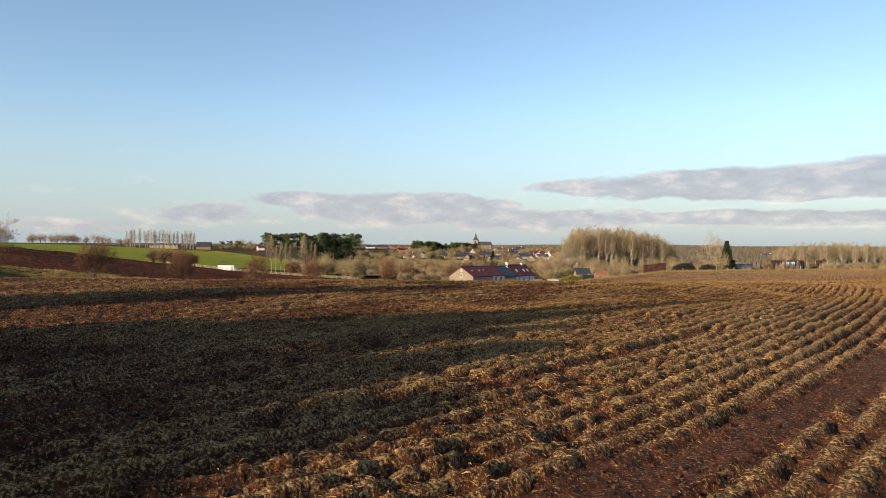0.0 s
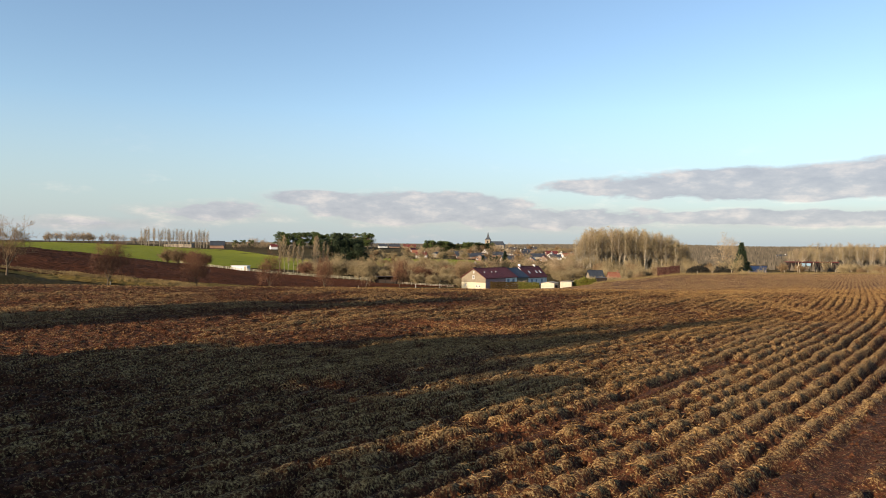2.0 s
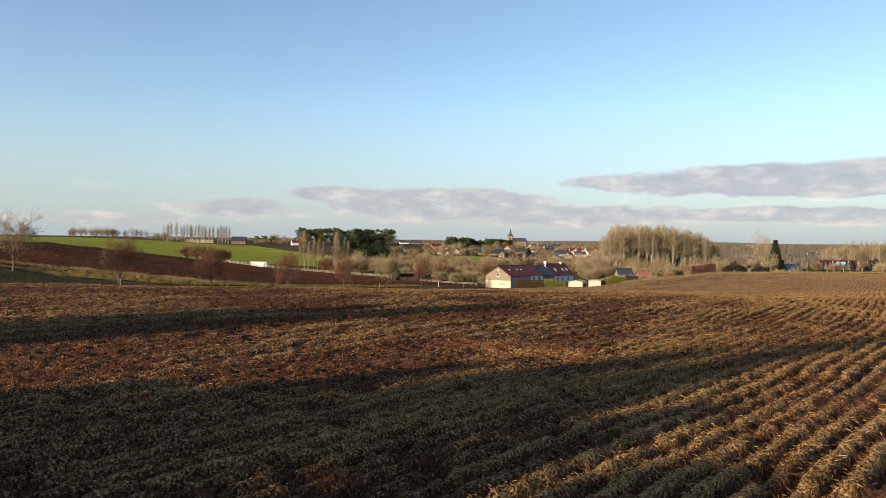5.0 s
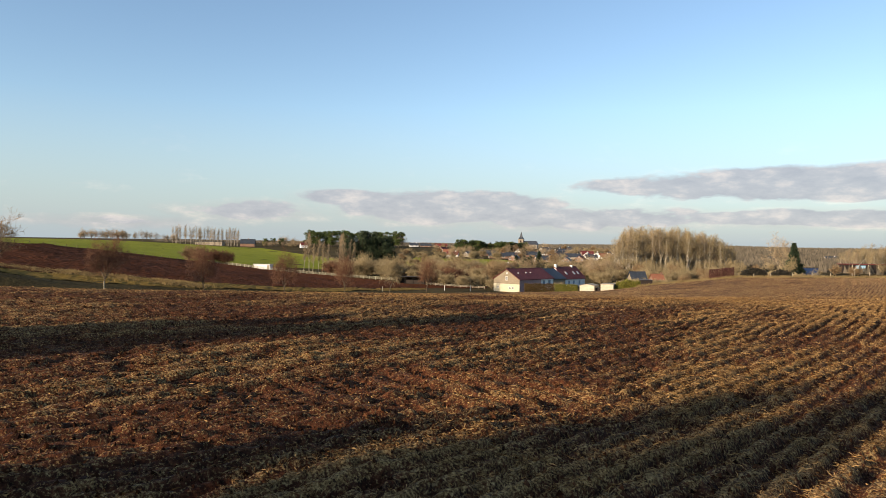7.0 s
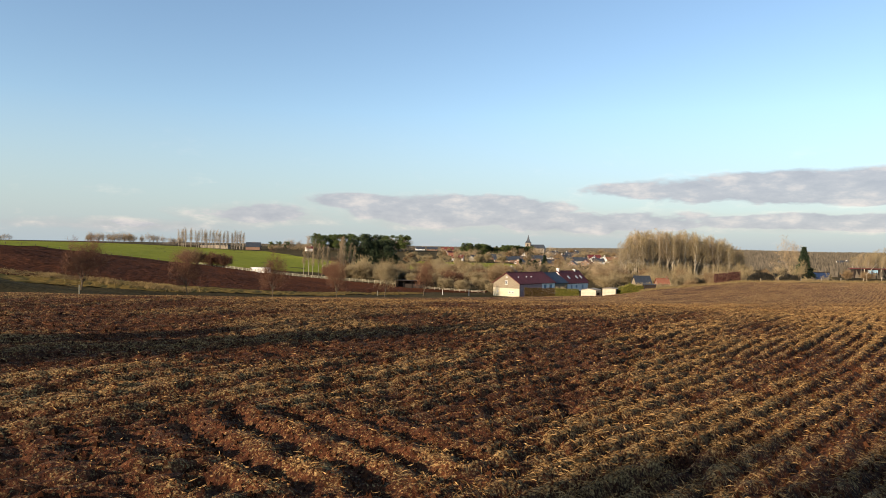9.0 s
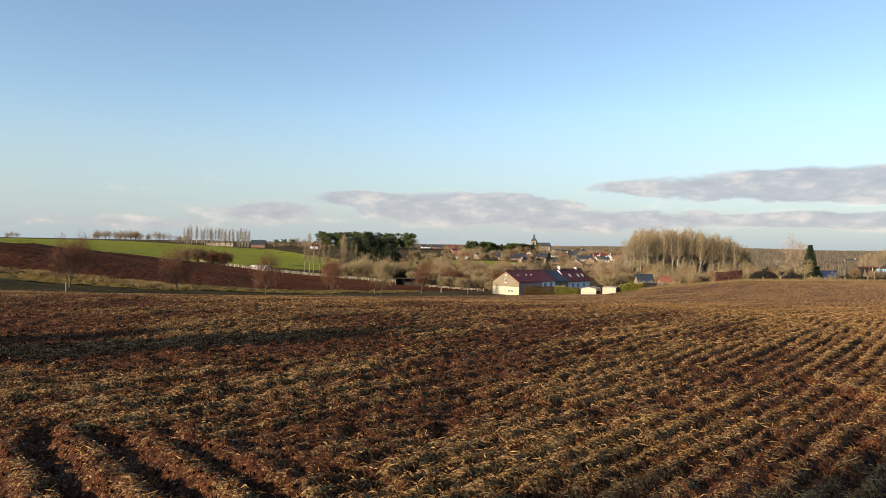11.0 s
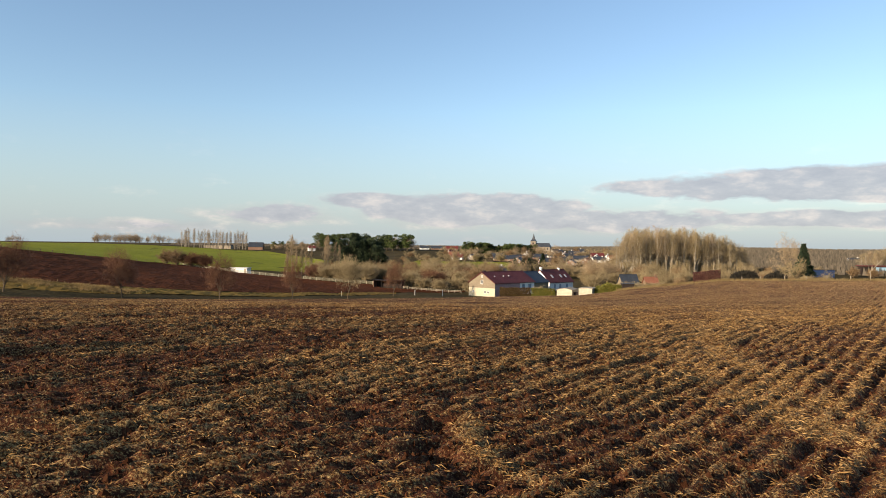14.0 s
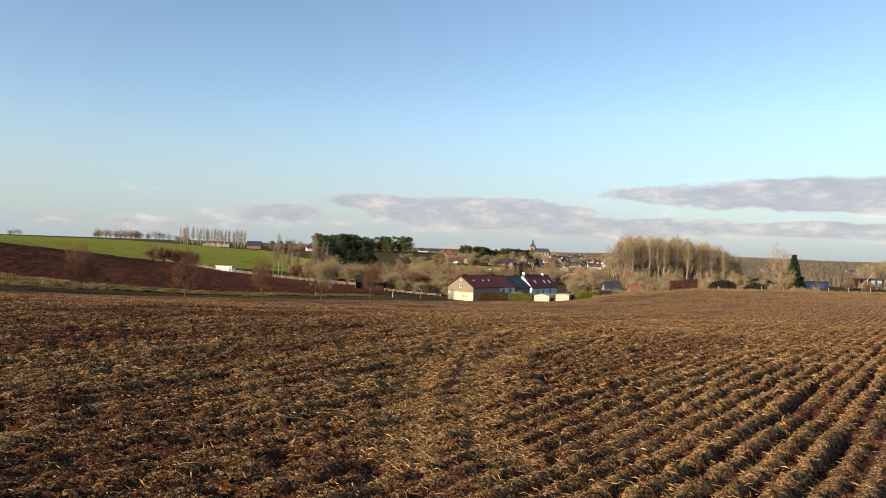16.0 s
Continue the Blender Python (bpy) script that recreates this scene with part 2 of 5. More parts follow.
def spikes(starts, ends, radius):
    """Thin three-sided tapering twigs or needles, all in one go."""
    a, b = np.asarray(starts, float), np.asarray(ends, float)
    d = b - a
    d /= np.maximum(np.linalg.norm(d, axis=1, keepdims=True), 1e-6)
    side = np.cross(d, np.where(np.abs(d[:, 2:3]) < 0.9, [[0, 0, 1.0]], [[1.0, 0, 0]]))
    side /= np.maximum(np.linalg.norm(side, axis=1, keepdims=True), 1e-6)
    up = np.cross(side, d)
    r = np.broadcast_to(np.asarray(radius, float).reshape(-1, 1), (len(a), 1))
    v = np.stack([a + side * r, a - 0.5 * side * r + 0.87 * up * r, a - 0.5 * side * r - 0.87 * up * r, b], 1).reshape(-1, 3)
    i = np.arange(len(a))[:, None] * 4
    f = np.concatenate([i + [0, 1, 3], i + [1, 2, 3], i + [2, 0, 3]])
    return v, f.tolist()


def grid_noise(x, y, seed=0):
    """Smooth value noise in 0..1 over arrays."""
    xi, yi = np.floor(x).astype(np.int64), np.floor(y).astype(np.int64)
    u, v = x - xi, y - yi
    u, v = u * u * (3 - 2 * u), v * v * (3 - 2 * v)

    def lattice(i, j):
        h = (i * 374761393 + j * 668265263 + seed * 974634777) & 0xFFFFFFFF
        h = ((h ^ (h >> 13)) * 1274126177) & 0xFFFFFFFF
        return ((h ^ (h >> 16)) & 0xFFFF) / 65535.0

    return (lattice(xi, yi) * (1 - u) + lattice(xi + 1, yi) * u) * (1 - v) + (lattice(xi, yi + 1) * (1 - u) + lattice(xi + 1, yi + 1) * u) * v


# ---- the lie of the land ----
def lerp_table(x, xs, ys):
    return np.interp(x, xs, ys)


def smooth(t):
    t = np.clip(t, 0.0, 1.0)
    return t * t * (3 - 2 * t)


def field_height(x, y):
    """The stubble field: level near the start, then bending down to the valley, less so to the east."""
    fall = lerp_table(x, [-48, -20, 8, 15, 30, 45, 65, 110], [0.076, 0.069, 0.0625, 0.061, 0.057, 0.043, 0.027, 0.022])
    d = np.maximum(y - 45.0, 0.0)
    bend = np.where(d < 35, d * d / 70.0, d - 17.5)
    return -fall * bend


def valley_height(x, y):
    """Everything beyond the field: a valley floor, a hill to the west, and a slope up to the village."""
    start = lerp_table(y, [125, 140, 152, 170, 204, 225, 310], [-5.0, -6.0, -1.0, 4.0, 5.0, 3.0, -30.0])
    width = 188 + 0.5 * (y - 230)
    west = -11.5 + 15.0 * smooth((start - x) / np.maximum(width, 60))
    late = lerp_table(x, [70, 170], [0.0, 110.0])
    far = -11.5 + 0.026 * (np.clip(y - late, 350, 850) - 350) + 0.008 * (np.maximum(y, 850) - 850)
    k = 1.5
    return np.maximum(west, far) + k * np.log1p(np.exp(-np.abs(west - far) / k)) - k * 0.35 * np.exp(-np.abs(west - far) / k)


def field_edge(x):
    """y of the field's far edge."""
    return lerp_table(x, [-160, -88, -75, -62, -50, -36, -24, 8, 40, 62, 110, 260],
                      [60, 106, 123, 138, 154, 180, 212, 231, 219, 212, 214, 236])


def ground_height(x, y):
    x, y = np.asarray(x, float), np.asarray(y, float)
    over = (y - field_edge(x)) / lerp_table(x, [-30, 0, 30, 60, 90], [9, 12, 9, 60, 110])
    s = smooth(over)
    return field_height(x, y) * (1 - s) + valley_height(x, y) * s


def here(x, y, dz=0.0):
    return float(ground_height(x, y)) + dz


# ---- ground ----
def stepped(*runs):
    """Coordinates in runs of (from, to, step)."""
    return np.concatenate([np.arange(a, b, s) for a, b, s in runs])


def ground_sheet():
    xs = stepped((-4200, -900, 150), (-900, -240, 24), (-240, 130, 4), (130, 500, 15), (500, 4300, 160))
    ys = stepped((-3000, -60, 140), (-60, 60, 12), (60, 330, 4), (330, 900, 14), (900, 4500, 120))
    x, y = np.meshgrid(xs, ys)
    z = ground_height(x, y) - 0.02
    inside = smooth((field_edge(x) - 3 - y) / 6.0)
    z -= 0.45 * inside * (y > -40)
    z += (grid_noise(x / 9, y / 9, 3) - 0.5) * 0.5 * (1 - inside)
    z = np.where(y > 1700, np.minimum(z, 8.0), z)
    v = np.stack([x, y, z], -1).reshape(-1, 3)
    n = len(xs)
    i = (np.arange(len(ys) - 1)[:, None] * n + np.arange(n - 1)).reshape(-1, 1)
    return tagged(part("ground", v, (i + [0, 1, n + 1, n]).tolist(), GRASS, flat=False), "rough winter grass over a shallow valley", "ground", kind="structure")


def draped(name, lower, upper, nu, nv, lift, material, label, rough=0.0, grain=2.0, furrow=0.0):
    """A sheet of land between two lines of points, laid over the ground."""
    t = np.linspace(0, 1, nu)
    lo = np.stack([np.interp(t, np.linspace(0, 1, len(lower)), [p[i] for p in lower]) for i in (0, 1)], -1)
    up = np.stack([np.interp(t, np.linspace(0, 1, len(upper)), [p[i] for p in upper]) for i in (0, 1)], -1)
    s = np.linspace(0, 1, nv)[:, None, None]
    xy = lo * (1 - s) + up * s
    x, y = xy[..., 0], xy[..., 1]
    z = ground_height(x, y) + lift + (grid_noise(x / 9, y / 9, 3) - 0.5) * 0.5
    z += rough * (grid_noise(x / grain, y / grain, 5) + 0.5 * grid_noise(x / grain * 2.3, y / grain * 2.3, 6) - 0.7)
    if furrow:
        z += furrow * np.sin(np.linspace(0, 1, nv)[:, None] * 2 * math.pi * nv / 6)
    v = np.stack([x, y, z], -1).reshape(-1, 3)
    i = (np.arange(nv - 1)[:, None] * nu + np.arange(nu - 1)).reshape(-1, 1)
    return tagged(part(name, v, (i + [0, 1, nu + 1, nu]).tolist(), material), label, "field", kind="structure")


ground_sheet()
draped("crop_field", [(-420, 20), (-158, 120), (-143, 215), (-141, 262), (-129, 318), (-104, 336), (-58, 372)],
       [(-900, 420), (-760, 560), (-600, 650), (-470, 700), (-350, 720), (-240, 690), (-100, 470)], 160, 130, 0.12, CROP,
       "bright green winter crop on the hillside", 0.12, 3.0)
draped("ploughed_field", [(-135, 84), (-95, 128), (-80, 147), (-64, 165), (-52, 184), (-42, 204), (-34, 224), (-24, 243), (-4, 254)],
       [(-158, 120), (-143, 215), (-140, 262), (-130, 312), (-98, 292), (-70, 290), (-42, 286), (-34, 266), (-4, 262)], 240, 150, 0.10, TURNED,
       "freshly turned dark red-brown soil", 0.22, 1.3)
draped("meadow", [(-62, 392), (-30, 398), (-8, 402), (14, 405)], [(-66, 545), (-34, 540), (-10, 535), (12, 520)], 60, 60, 0.12, CROP,
       "sunlit green meadow below the village", 0.15, 3.0)
draped("grass_strip", [(-118, 96), (-91, 121), (-76, 138), (-61, 155), (-49, 173), (-39, 193), (-31, 212), (-22, 233)],
       [(-135, 84.2), (-95, 128.2), (-80, 147.2), (-64, 165.2), (-52, 184.2), (-42, 204.2), (-34, 224.2), (-24, 243.2)], 200, 12, 0.06, VERGE,
       "yellowish grass strip along the line of trees", 0.25, 0.9)

# ---- stubble field ----
ROW = 0.50
HUB = (-179.0, 174.0)  # the rows bend round this point, and run straight past the two headings
ROW_NEAR, ROW_FAR = radians(41.0), radians(28.5)


def along_rows(x, y):
    """Metres across and along the bending rows."""
    dx, dy = x - HUB[0], y - HUB[1]
    h = np.arctan2(-dy, dx)
    t = np.clip(h, ROW_FAR, ROW_NEAR)
    c, s = np.cos(t), np.sin(t)
    bent = (h > ROW_FAR) & (h < ROW_NEAR)
    u = np.where(bent, np.hypot(dx, dy), dx * c - dy * s)
    v = 240.0 * (ROW_FAR - t) + np.where(bent, 0.0, dx * s + dy * c)
    return u, v


def band(x, y, line, half):
    """1 on a line of points, fading to 0 at half metres from it."""
    best = np.full(np.shape(x), 1e9)
    for (x0, y0), (x1, y1) in zip(line, line[1:]):
        ex, ey = x1 - x0, y1 - y0
        t = np.clip(((x - x0) * ex + (y - y0) * ey) / (ex * ex + ey * ey), 0, 1)
        best = np.minimum(best, np.hypot(x - x0 - t * ex, y - y0 - t * ey))
    return smooth(1.5 * (1 - best / half))


TYRE_TRACKS = ([(22.4, 46.5), (21.5, 51.2), (21.2, 55.8), (21.6, 62.7), (22.5, 68.3), (23.4, 76), (26, 83), (32, 92)],
               [(24.0, 46.8), (22.9, 50.4), (23.1, 56.2), (24.0, 63.3), (26.5, 72), (31, 80), (38, 88)])
RUCK = [(15.6, 46.7), (15.75, 45.3), (16.1, 44.1), (16.9, 43.2)]
RUT = [(15.0, 46.3), (15.15, 45.0), (15.6, 43.6), (16.3, 42.7)]


def cover_and_relief(x, y):
    """Straw cover (0 to 1) and height of ridges and clods over the lie of the field."""
    u, v = along_rows(x, y)
    across = u + 0.5 * (grid_noise(v / 14, u / 9, 11) - 0.5) + 0.10 * (grid_noise(v / 2.2, u / 1.4, 12) - 0.5) + 0.07 * (grid_noise(v / 0.6, u / 0.5, 22) - 0.5)
    turned = smooth(1.7 * (1 - np.hypot((x - 0.6) / 5.2, (y - 35.4) / 3.4))) * smooth(3 * grid_noise(x / 2, y / 2, 30) - 0.2)
    cross = (x + y) * 0.7071 + 0.3 * (grid_noise(x / 1.5, y / 1.5, 32) - 0.5)
    wave = (0.5 + 0.5 * np.cos(2 * math.pi * across / ROW)) * (1 - turned) + (0.5 + 0.5 * np.cos(2 * math.pi * cross / 0.95)) * turned
    track = np.floor(across / ROW + 0.5)
    gap = np.floor(across / ROW)
    each = grid_noise(track * 7.31, v / 12, 26)
    lump = grid_noise(x / 0.42, y / 0.42, 14)
    clod = grid_noise(x / 0.15, y / 0.15, 15)
    tuft = grid_noise(v / 0.38, u / 0.28, 28)
    top = smooth((wave + 0.35 * (tuft - 0.5) - 0.28) * 2.2)
    worn = smooth((grid_noise(v / 6.5, u / 3.0, 33) - 0.22) * 2.6)
    ridge = top * (0.55 + 0.45 * smooth((each - 0.12) * 2.2)) * (0.5 + 0.5 * worn)
    hole = smooth((0.6 * grid_noise(v / 2.6, gap * 5.7, 27) + 0.4 * grid_noise(v / 0.7, gap * 3.1, 29) - 0.43) * 6.0) * (1 - wave) ** 1.3 * (0.35 + 0.65 * worn)
    pit = smooth((grid_noise(x / 0.75 + 7, y / 0.75, 24) - 0.70) * 6.0)
    bare = band(x, y, [(1.0, 8.6), (4.2, 11.8), (6.0, 13.5), (9.3, 16.9), (14, 22.3)], 0.75) * (0.55 + 0.6 * grid_noise(x / 0.9, y / 0.9, 35))
    bare = np.maximum(bare, 0.8 * band(x, y, [(2.2, 16.4), (4.0, 18.6), (7.0, 22.4), (10.8, 26.8)], 0.42))
    flat = np.maximum(band(x, y, TYRE_TRACKS[0], 0.8), band(x, y, TYRE_TRACKS[1], 0.8)) * (0.7 + 0.5 * (lump - 0.5))
    ruck, rut = band(x, y, RUCK, 0.34), band(x, y, RUT, 0.42)
    keep = (1 - 0.85 * bare) * (1 - 0.75 * flat)
    calm = 1 - 0.5 * smooth((y - 60) / 50)
    relief = (0.15 * ridge - 0.06 * (1 - wave) ** 2 - 0.17 * hole - 0.10 * pit) * keep * (0.35 + 0.65 * calm) + (0.055 * (lump - 0.5) + 0.12 * (clod - 0.5)) * calm * (1 - 0.7 * bare)
    relief += 0.16 * (grid_noise(x / 6, y / 6, 17) - 0.5) + 0.07 * (grid_noise(x / 1.6, y / 1.6, 36) - 0.5) - 0.04 * flat - 0.06 * bare
    relief += 0.05 * ruck - 0.09 * rut
    drift = 0.5 * (grid_noise(x / 9, y / 9, 18) - 0.5) + 0.5 * (grid_noise(v / 10, u / 1.8, 25) - 0.5) + 0.35 * (grid_noise(x / 1.3, y / 1.3, 37) - 0.5)
    # Golder straw east, thinner west, partly to paint in side-lit darkness.
    gold_and_shade = lerp_table(x - 0.5 * y, [-50, -30, -18, -8, 6], [-0.56, -0.46, -0.28, 0.04, 0.28])
    # Less straw at two western spots, partly to deepen the shade by colour.
    gold_and_shade = gold_and_shade - 0.42 * smooth((27 - y) / 9) * smooth((5 - x) / 6) - 0.16 * np.exp(-((x - 6) ** 2 + (y - 47) ** 2) / 120.0)
    cover = 0.0 + 1.25 * ridge * keep - 0.9 * hole - 0.6 * pit + 0.42 * drift + 0.25 * (lump - 0.5) + gold_and_shade * (0.5 + 0.5 * top) - 0.9 * bare + 1.2 * flat + 1.0 * ruck - 0.5 * rut
    cover = cover + smooth((y - 55) / 50) * lerp_table(x - 0.2 * y, [-45, -10, 25, 60], [0.36, 0.46, 0.85, 1.2]) * (0.3 + 0.7 * top)
    cover = cover - 0.35 * smooth((y - 95) / 30) * smooth((20 - x) / 25)
    return np.clip(cover, 0, 1), relief


def stubble_field():
    q = stepped((-1.12, -0.50, 0.010), (-0.50, 0.51, 0.00165), (0.51, 1.2, 0.010))
    ys, y, step = [], 7.0, 0.12
    while y < 240:
        ys.append(y)
        y += step * max(1.0, (y / 58.0) ** 1.35)
    ys = np.array(ys)
    x = 12 + (ys[:, None] + 40) * q
    y = np.broadcast_to(ys[:, None], x.shape)
    edge = field_edge(x) + 1.6 * (grid_noise(x / 3, y * 0, 19) - 0.5)
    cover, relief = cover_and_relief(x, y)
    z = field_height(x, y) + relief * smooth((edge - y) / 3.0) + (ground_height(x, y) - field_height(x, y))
    v = np.stack([x, y, z], -1).reshape(-1, 3)
    keep = (y < edge) & (x > -112)
    n = len(q)
    good = (keep[:-1, :-1] & keep[1:, 1:]).reshape(-1)
    i = (np.arange(len(ys) - 1)[:, None] * n + np.arange(n - 1)).reshape(-1, 1)[good]
    faces = i + [0, 1, n + 1, n]
    used = np.unique(faces)
    back = np.zeros(len(v), np.int64)
    back[used] = np.arange(len(used))
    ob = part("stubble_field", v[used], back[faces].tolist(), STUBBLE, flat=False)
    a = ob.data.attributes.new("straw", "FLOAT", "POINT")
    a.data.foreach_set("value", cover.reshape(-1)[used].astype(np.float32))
    return tagged(ob, "red-brown soil in ridged rows with chopped straw", "field", kind="structure")


def leaves(starts, ways, rises, widths, rolls):
    """Dry leaf blades: each two folded triangles, bent upwards or downwards at the middle."""
    a, d = np.asarray(starts), np.asarray(ways)
    side = np.cross(d, [[0, 0, 1.0]])
    side /= np.maximum(np.linalg.norm(side, axis=1, keepdims=True), 1e-6)
    up = np.array([[0, 0, 1.0]]) * rises[:, None]
    mid = a + 0.5 * d + up
    w = (side * np.cos(rolls)[:, None] + np.array([[0, 0, 1.0]]) * np.sin(rolls)[:, None]) * widths[:, None]
    v = np.stack([a, mid - w, a + d, mid + w], 1).reshape(-1, 3)
    i = np.arange(len(a))[:, None] * 4
    return v, np.concatenate([i + [0, 1, 3], i + [1, 2, 3]]).tolist()


# the stretch of field that is passed over, as its middle line
MIDDLE = np.array([(2.1, 2.5), (1.0, 9.5), (1.2, 15.0), (2.4, 20.8), (5.5, 25.0), (9.0, 28.0), (16.0, 32.5), (21.0, 34.5), (24.4, 35.1)])


def strewn(rg, n, reach, power):
    """Places scattered ahead of the middle line, thinning outwards, and how far off they lie."""
    w = rg.random(n) * (len(MIDDLE) - 1)
    k = w.astype(int).clip(0, len(MIDDLE) - 2)
    mid = MIDDLE[k] + (MIDDLE[k + 1] - MIDDLE[k]) * (w - k)[:, None]
    near = 7.5 + reach * rg.random(n) ** power
    turn = np.radians(rg.uniform(-41, 37, n))
    return mid[:, 0] + near * np.sin(turn), mid[:, 1] + near * np.cos(turn), near


def fallen_straw(count):
    """Countless pieces of straw and dry leaf, thick on the ridges and thin in the furrows."""
    rg = np.random.default_rng(5)
    x, y, near = strewn(rg, count * 5, 66.0, 1.7)
    cover, relief = cover_and_relief(x, y)
    heap = grid_noise(x / 0.45, y / 0.45, 21)
    ok = rg.random(len(x)) < (0.025 + 0.97 * cover ** 1.5) * (0.25 + 1.0 * heap ** 1.6)
    x, y, relief, near = (a[ok][:count] for a in (x, y, relief, near))
    m = len(x)
    z = field_height(x, y) + relief + rg.uniform(-0.02, 0.04, m)
    turn = rg.uniform(0, 2 * math.pi, m)
    lean = rg.normal(0.06, 0.22, m).clip(-0.3, 0.9)
    size = (0.04 + 0.15 * rg.random(m) ** 2.4) * (0.9 + near / 80)
    d = np.stack([np.cos(turn) * np.cos(lean), np.sin(turn) * np.cos(lean), np.sin(lean)], -1) * size[:, None]
    wide = rg.uniform(0.003, 0.007, m) * (0.85 + near / 30)
    v, f = leaves(np.stack([x, y, z], -1), d, size * rg.normal(0.05, 0.09, m), wide, rg.uniform(-1.2, 1.2, m))
    return tagged(part("straw", v, f, STRAW), "loose golden-brown straw lying over the rows", "straw", kind="stuff")


def stubble_tufts(count):
    """Rough tufts of straw and clods over the farther field."""
    rg = np.random.default_rng(6)
    y = 52 + 186 * rg.random(count * 3) ** 1.6
    x = rg.uniform(-0.70, 0.72, count * 3) * y + 10
    cover, relief = cover_and_relief(x, y)
    ok = (rg.random(len(x)) < 0.01 + 1.0 * cover ** 2.0) & (y < field_edge(x) - 1.0)
    x, y, relief = (a[ok][:count] for a in (x, y, relief))
    m = len(x)
    a = np.stack([x, y, field_height(x, y) + relief * smooth((field_edge(x) - y) / 3.0) + ground_height(x, y) - field_height(x, y) - 0.03], -1)
    d = np.stack([rg.normal(0, 0.10, m), rg.normal(0, 0.10, m), rg.uniform(0.02, 0.08, m)], -1) * (0.4 + y / 220)[:, None]
    v, f = spikes(a, a + d, rg.uniform(0.014, 0.034, m) * (0.4 + y / 180))
    return tagged(part("stubble", v, f, TUFT), "rough tufts of cut stubble standing along the rows", "stubble", kind="stuff")


def soil_clods(count):
    """Crumbs and clods of soil lying over the nearer rows."""
    rg = np.random.default_rng(8)
    n = count * 2
    x, y, near = strewn(rg, n, 45.0, 1.6)
    cover, relief = cover_and_relief(x, y)
    ok = rg.random(n) < 0.75 - 0.6 * cover
    x, y, relief, near = (a[ok][:count] for a in (x, y, relief, near))
    m = len(x)
    z = field_height(x, y) + relief - 0.02
    size = (0.012 + 0.034 * rg.random(m) ** 3) * (0.85 + near / 45)
    w = rg.uniform(0, 2 * math.pi, m)[:, None] + np.arange(4) * math.pi / 2 + rg.uniform(-0.5, 0.5, (m, 4))
    r = size[:, None] * rg.uniform(0.6, 1.4, (m, 4))
    ring = np.stack([x[:, None] + np.cos(w) * r, y[:, None] + np.sin(w) * r, z[:, None] + rg.uniform(-0.2, 0.5, (m, 4)) * size[:, None]], -1)
    top = np.stack([x + rg.normal(0, 0.3, m) * size, y + rg.normal(0, 0.3, m) * size, z + 0.02 + size * rg.uniform(0.6, 1.3, m)], -1)[:, None]
    v = np.concatenate([ring, top], 1).reshape(-1, 3)
    f = (np.arange(m)[:, None, None] * 5 + np.array([[0, 1, 4], [1, 2, 4], [2, 3, 4], [3, 0, 4]])).reshape(-1, 3)
    return tagged(part("soil_clod", v, f.tolist(), CLOD), "dark red-brown crumbs and clods of soil between the straw", "soil", kind="stuff")


stubble_field()
fallen_straw(400000)
stubble_tufts(130000)
soil_clods(110000)


# ---- plants ----
def grow(rng, segs, p, d, length, radius, level, plan):
    """Adds (start, end, start radius, end radius, level) of a limb and all that grows from it."""
    kids, angle, ratio, rise, bend = plan[level] if level < len(plan) else (0, 0, 0, 0, 0.2)
    pieces = 3 if level < 2 else 2
    q, dd = p.copy(), d.copy()
    spots = []
    for i in range(pieces):
        dd = (dd + Vector((rng.gauss(0, bend), rng.gauss(0, bend), rng.gauss(0, bend) + rise))).normalized()
        r0, r1 = radius * (1 - 0.62 * i / pieces), radius * (1 - 0.62 * (i + 1) / pieces)
        e = q + dd * (length / pieces)
        segs.append((q, e, r0, r1, level))
        spots.append((q, e, dd.copy(), r1))
        q = e
    for c in range(kids):
        a, b, way, r = spots[min(int((0.25 + 0.75 * (c + rng.random()) / kids) * pieces), pieces - 1)]
        at = a.lerp(b, rng.random())
        turn = rng.uniform(0, 2 * math.pi)
        o = way.orthogonal().normalized()
        o = (o * math.cos(turn) + way.cross(o) * math.sin(turn)).normalized()
        w = radians(angle * rng.uniform(0.7, 1.3))
        grow(rng, segs, at, (way * math.cos(w) + o * math.sin(w)).normalized(), length * ratio * rng.uniform(0.75, 1.2), r * 0.62, level + 1, plan)


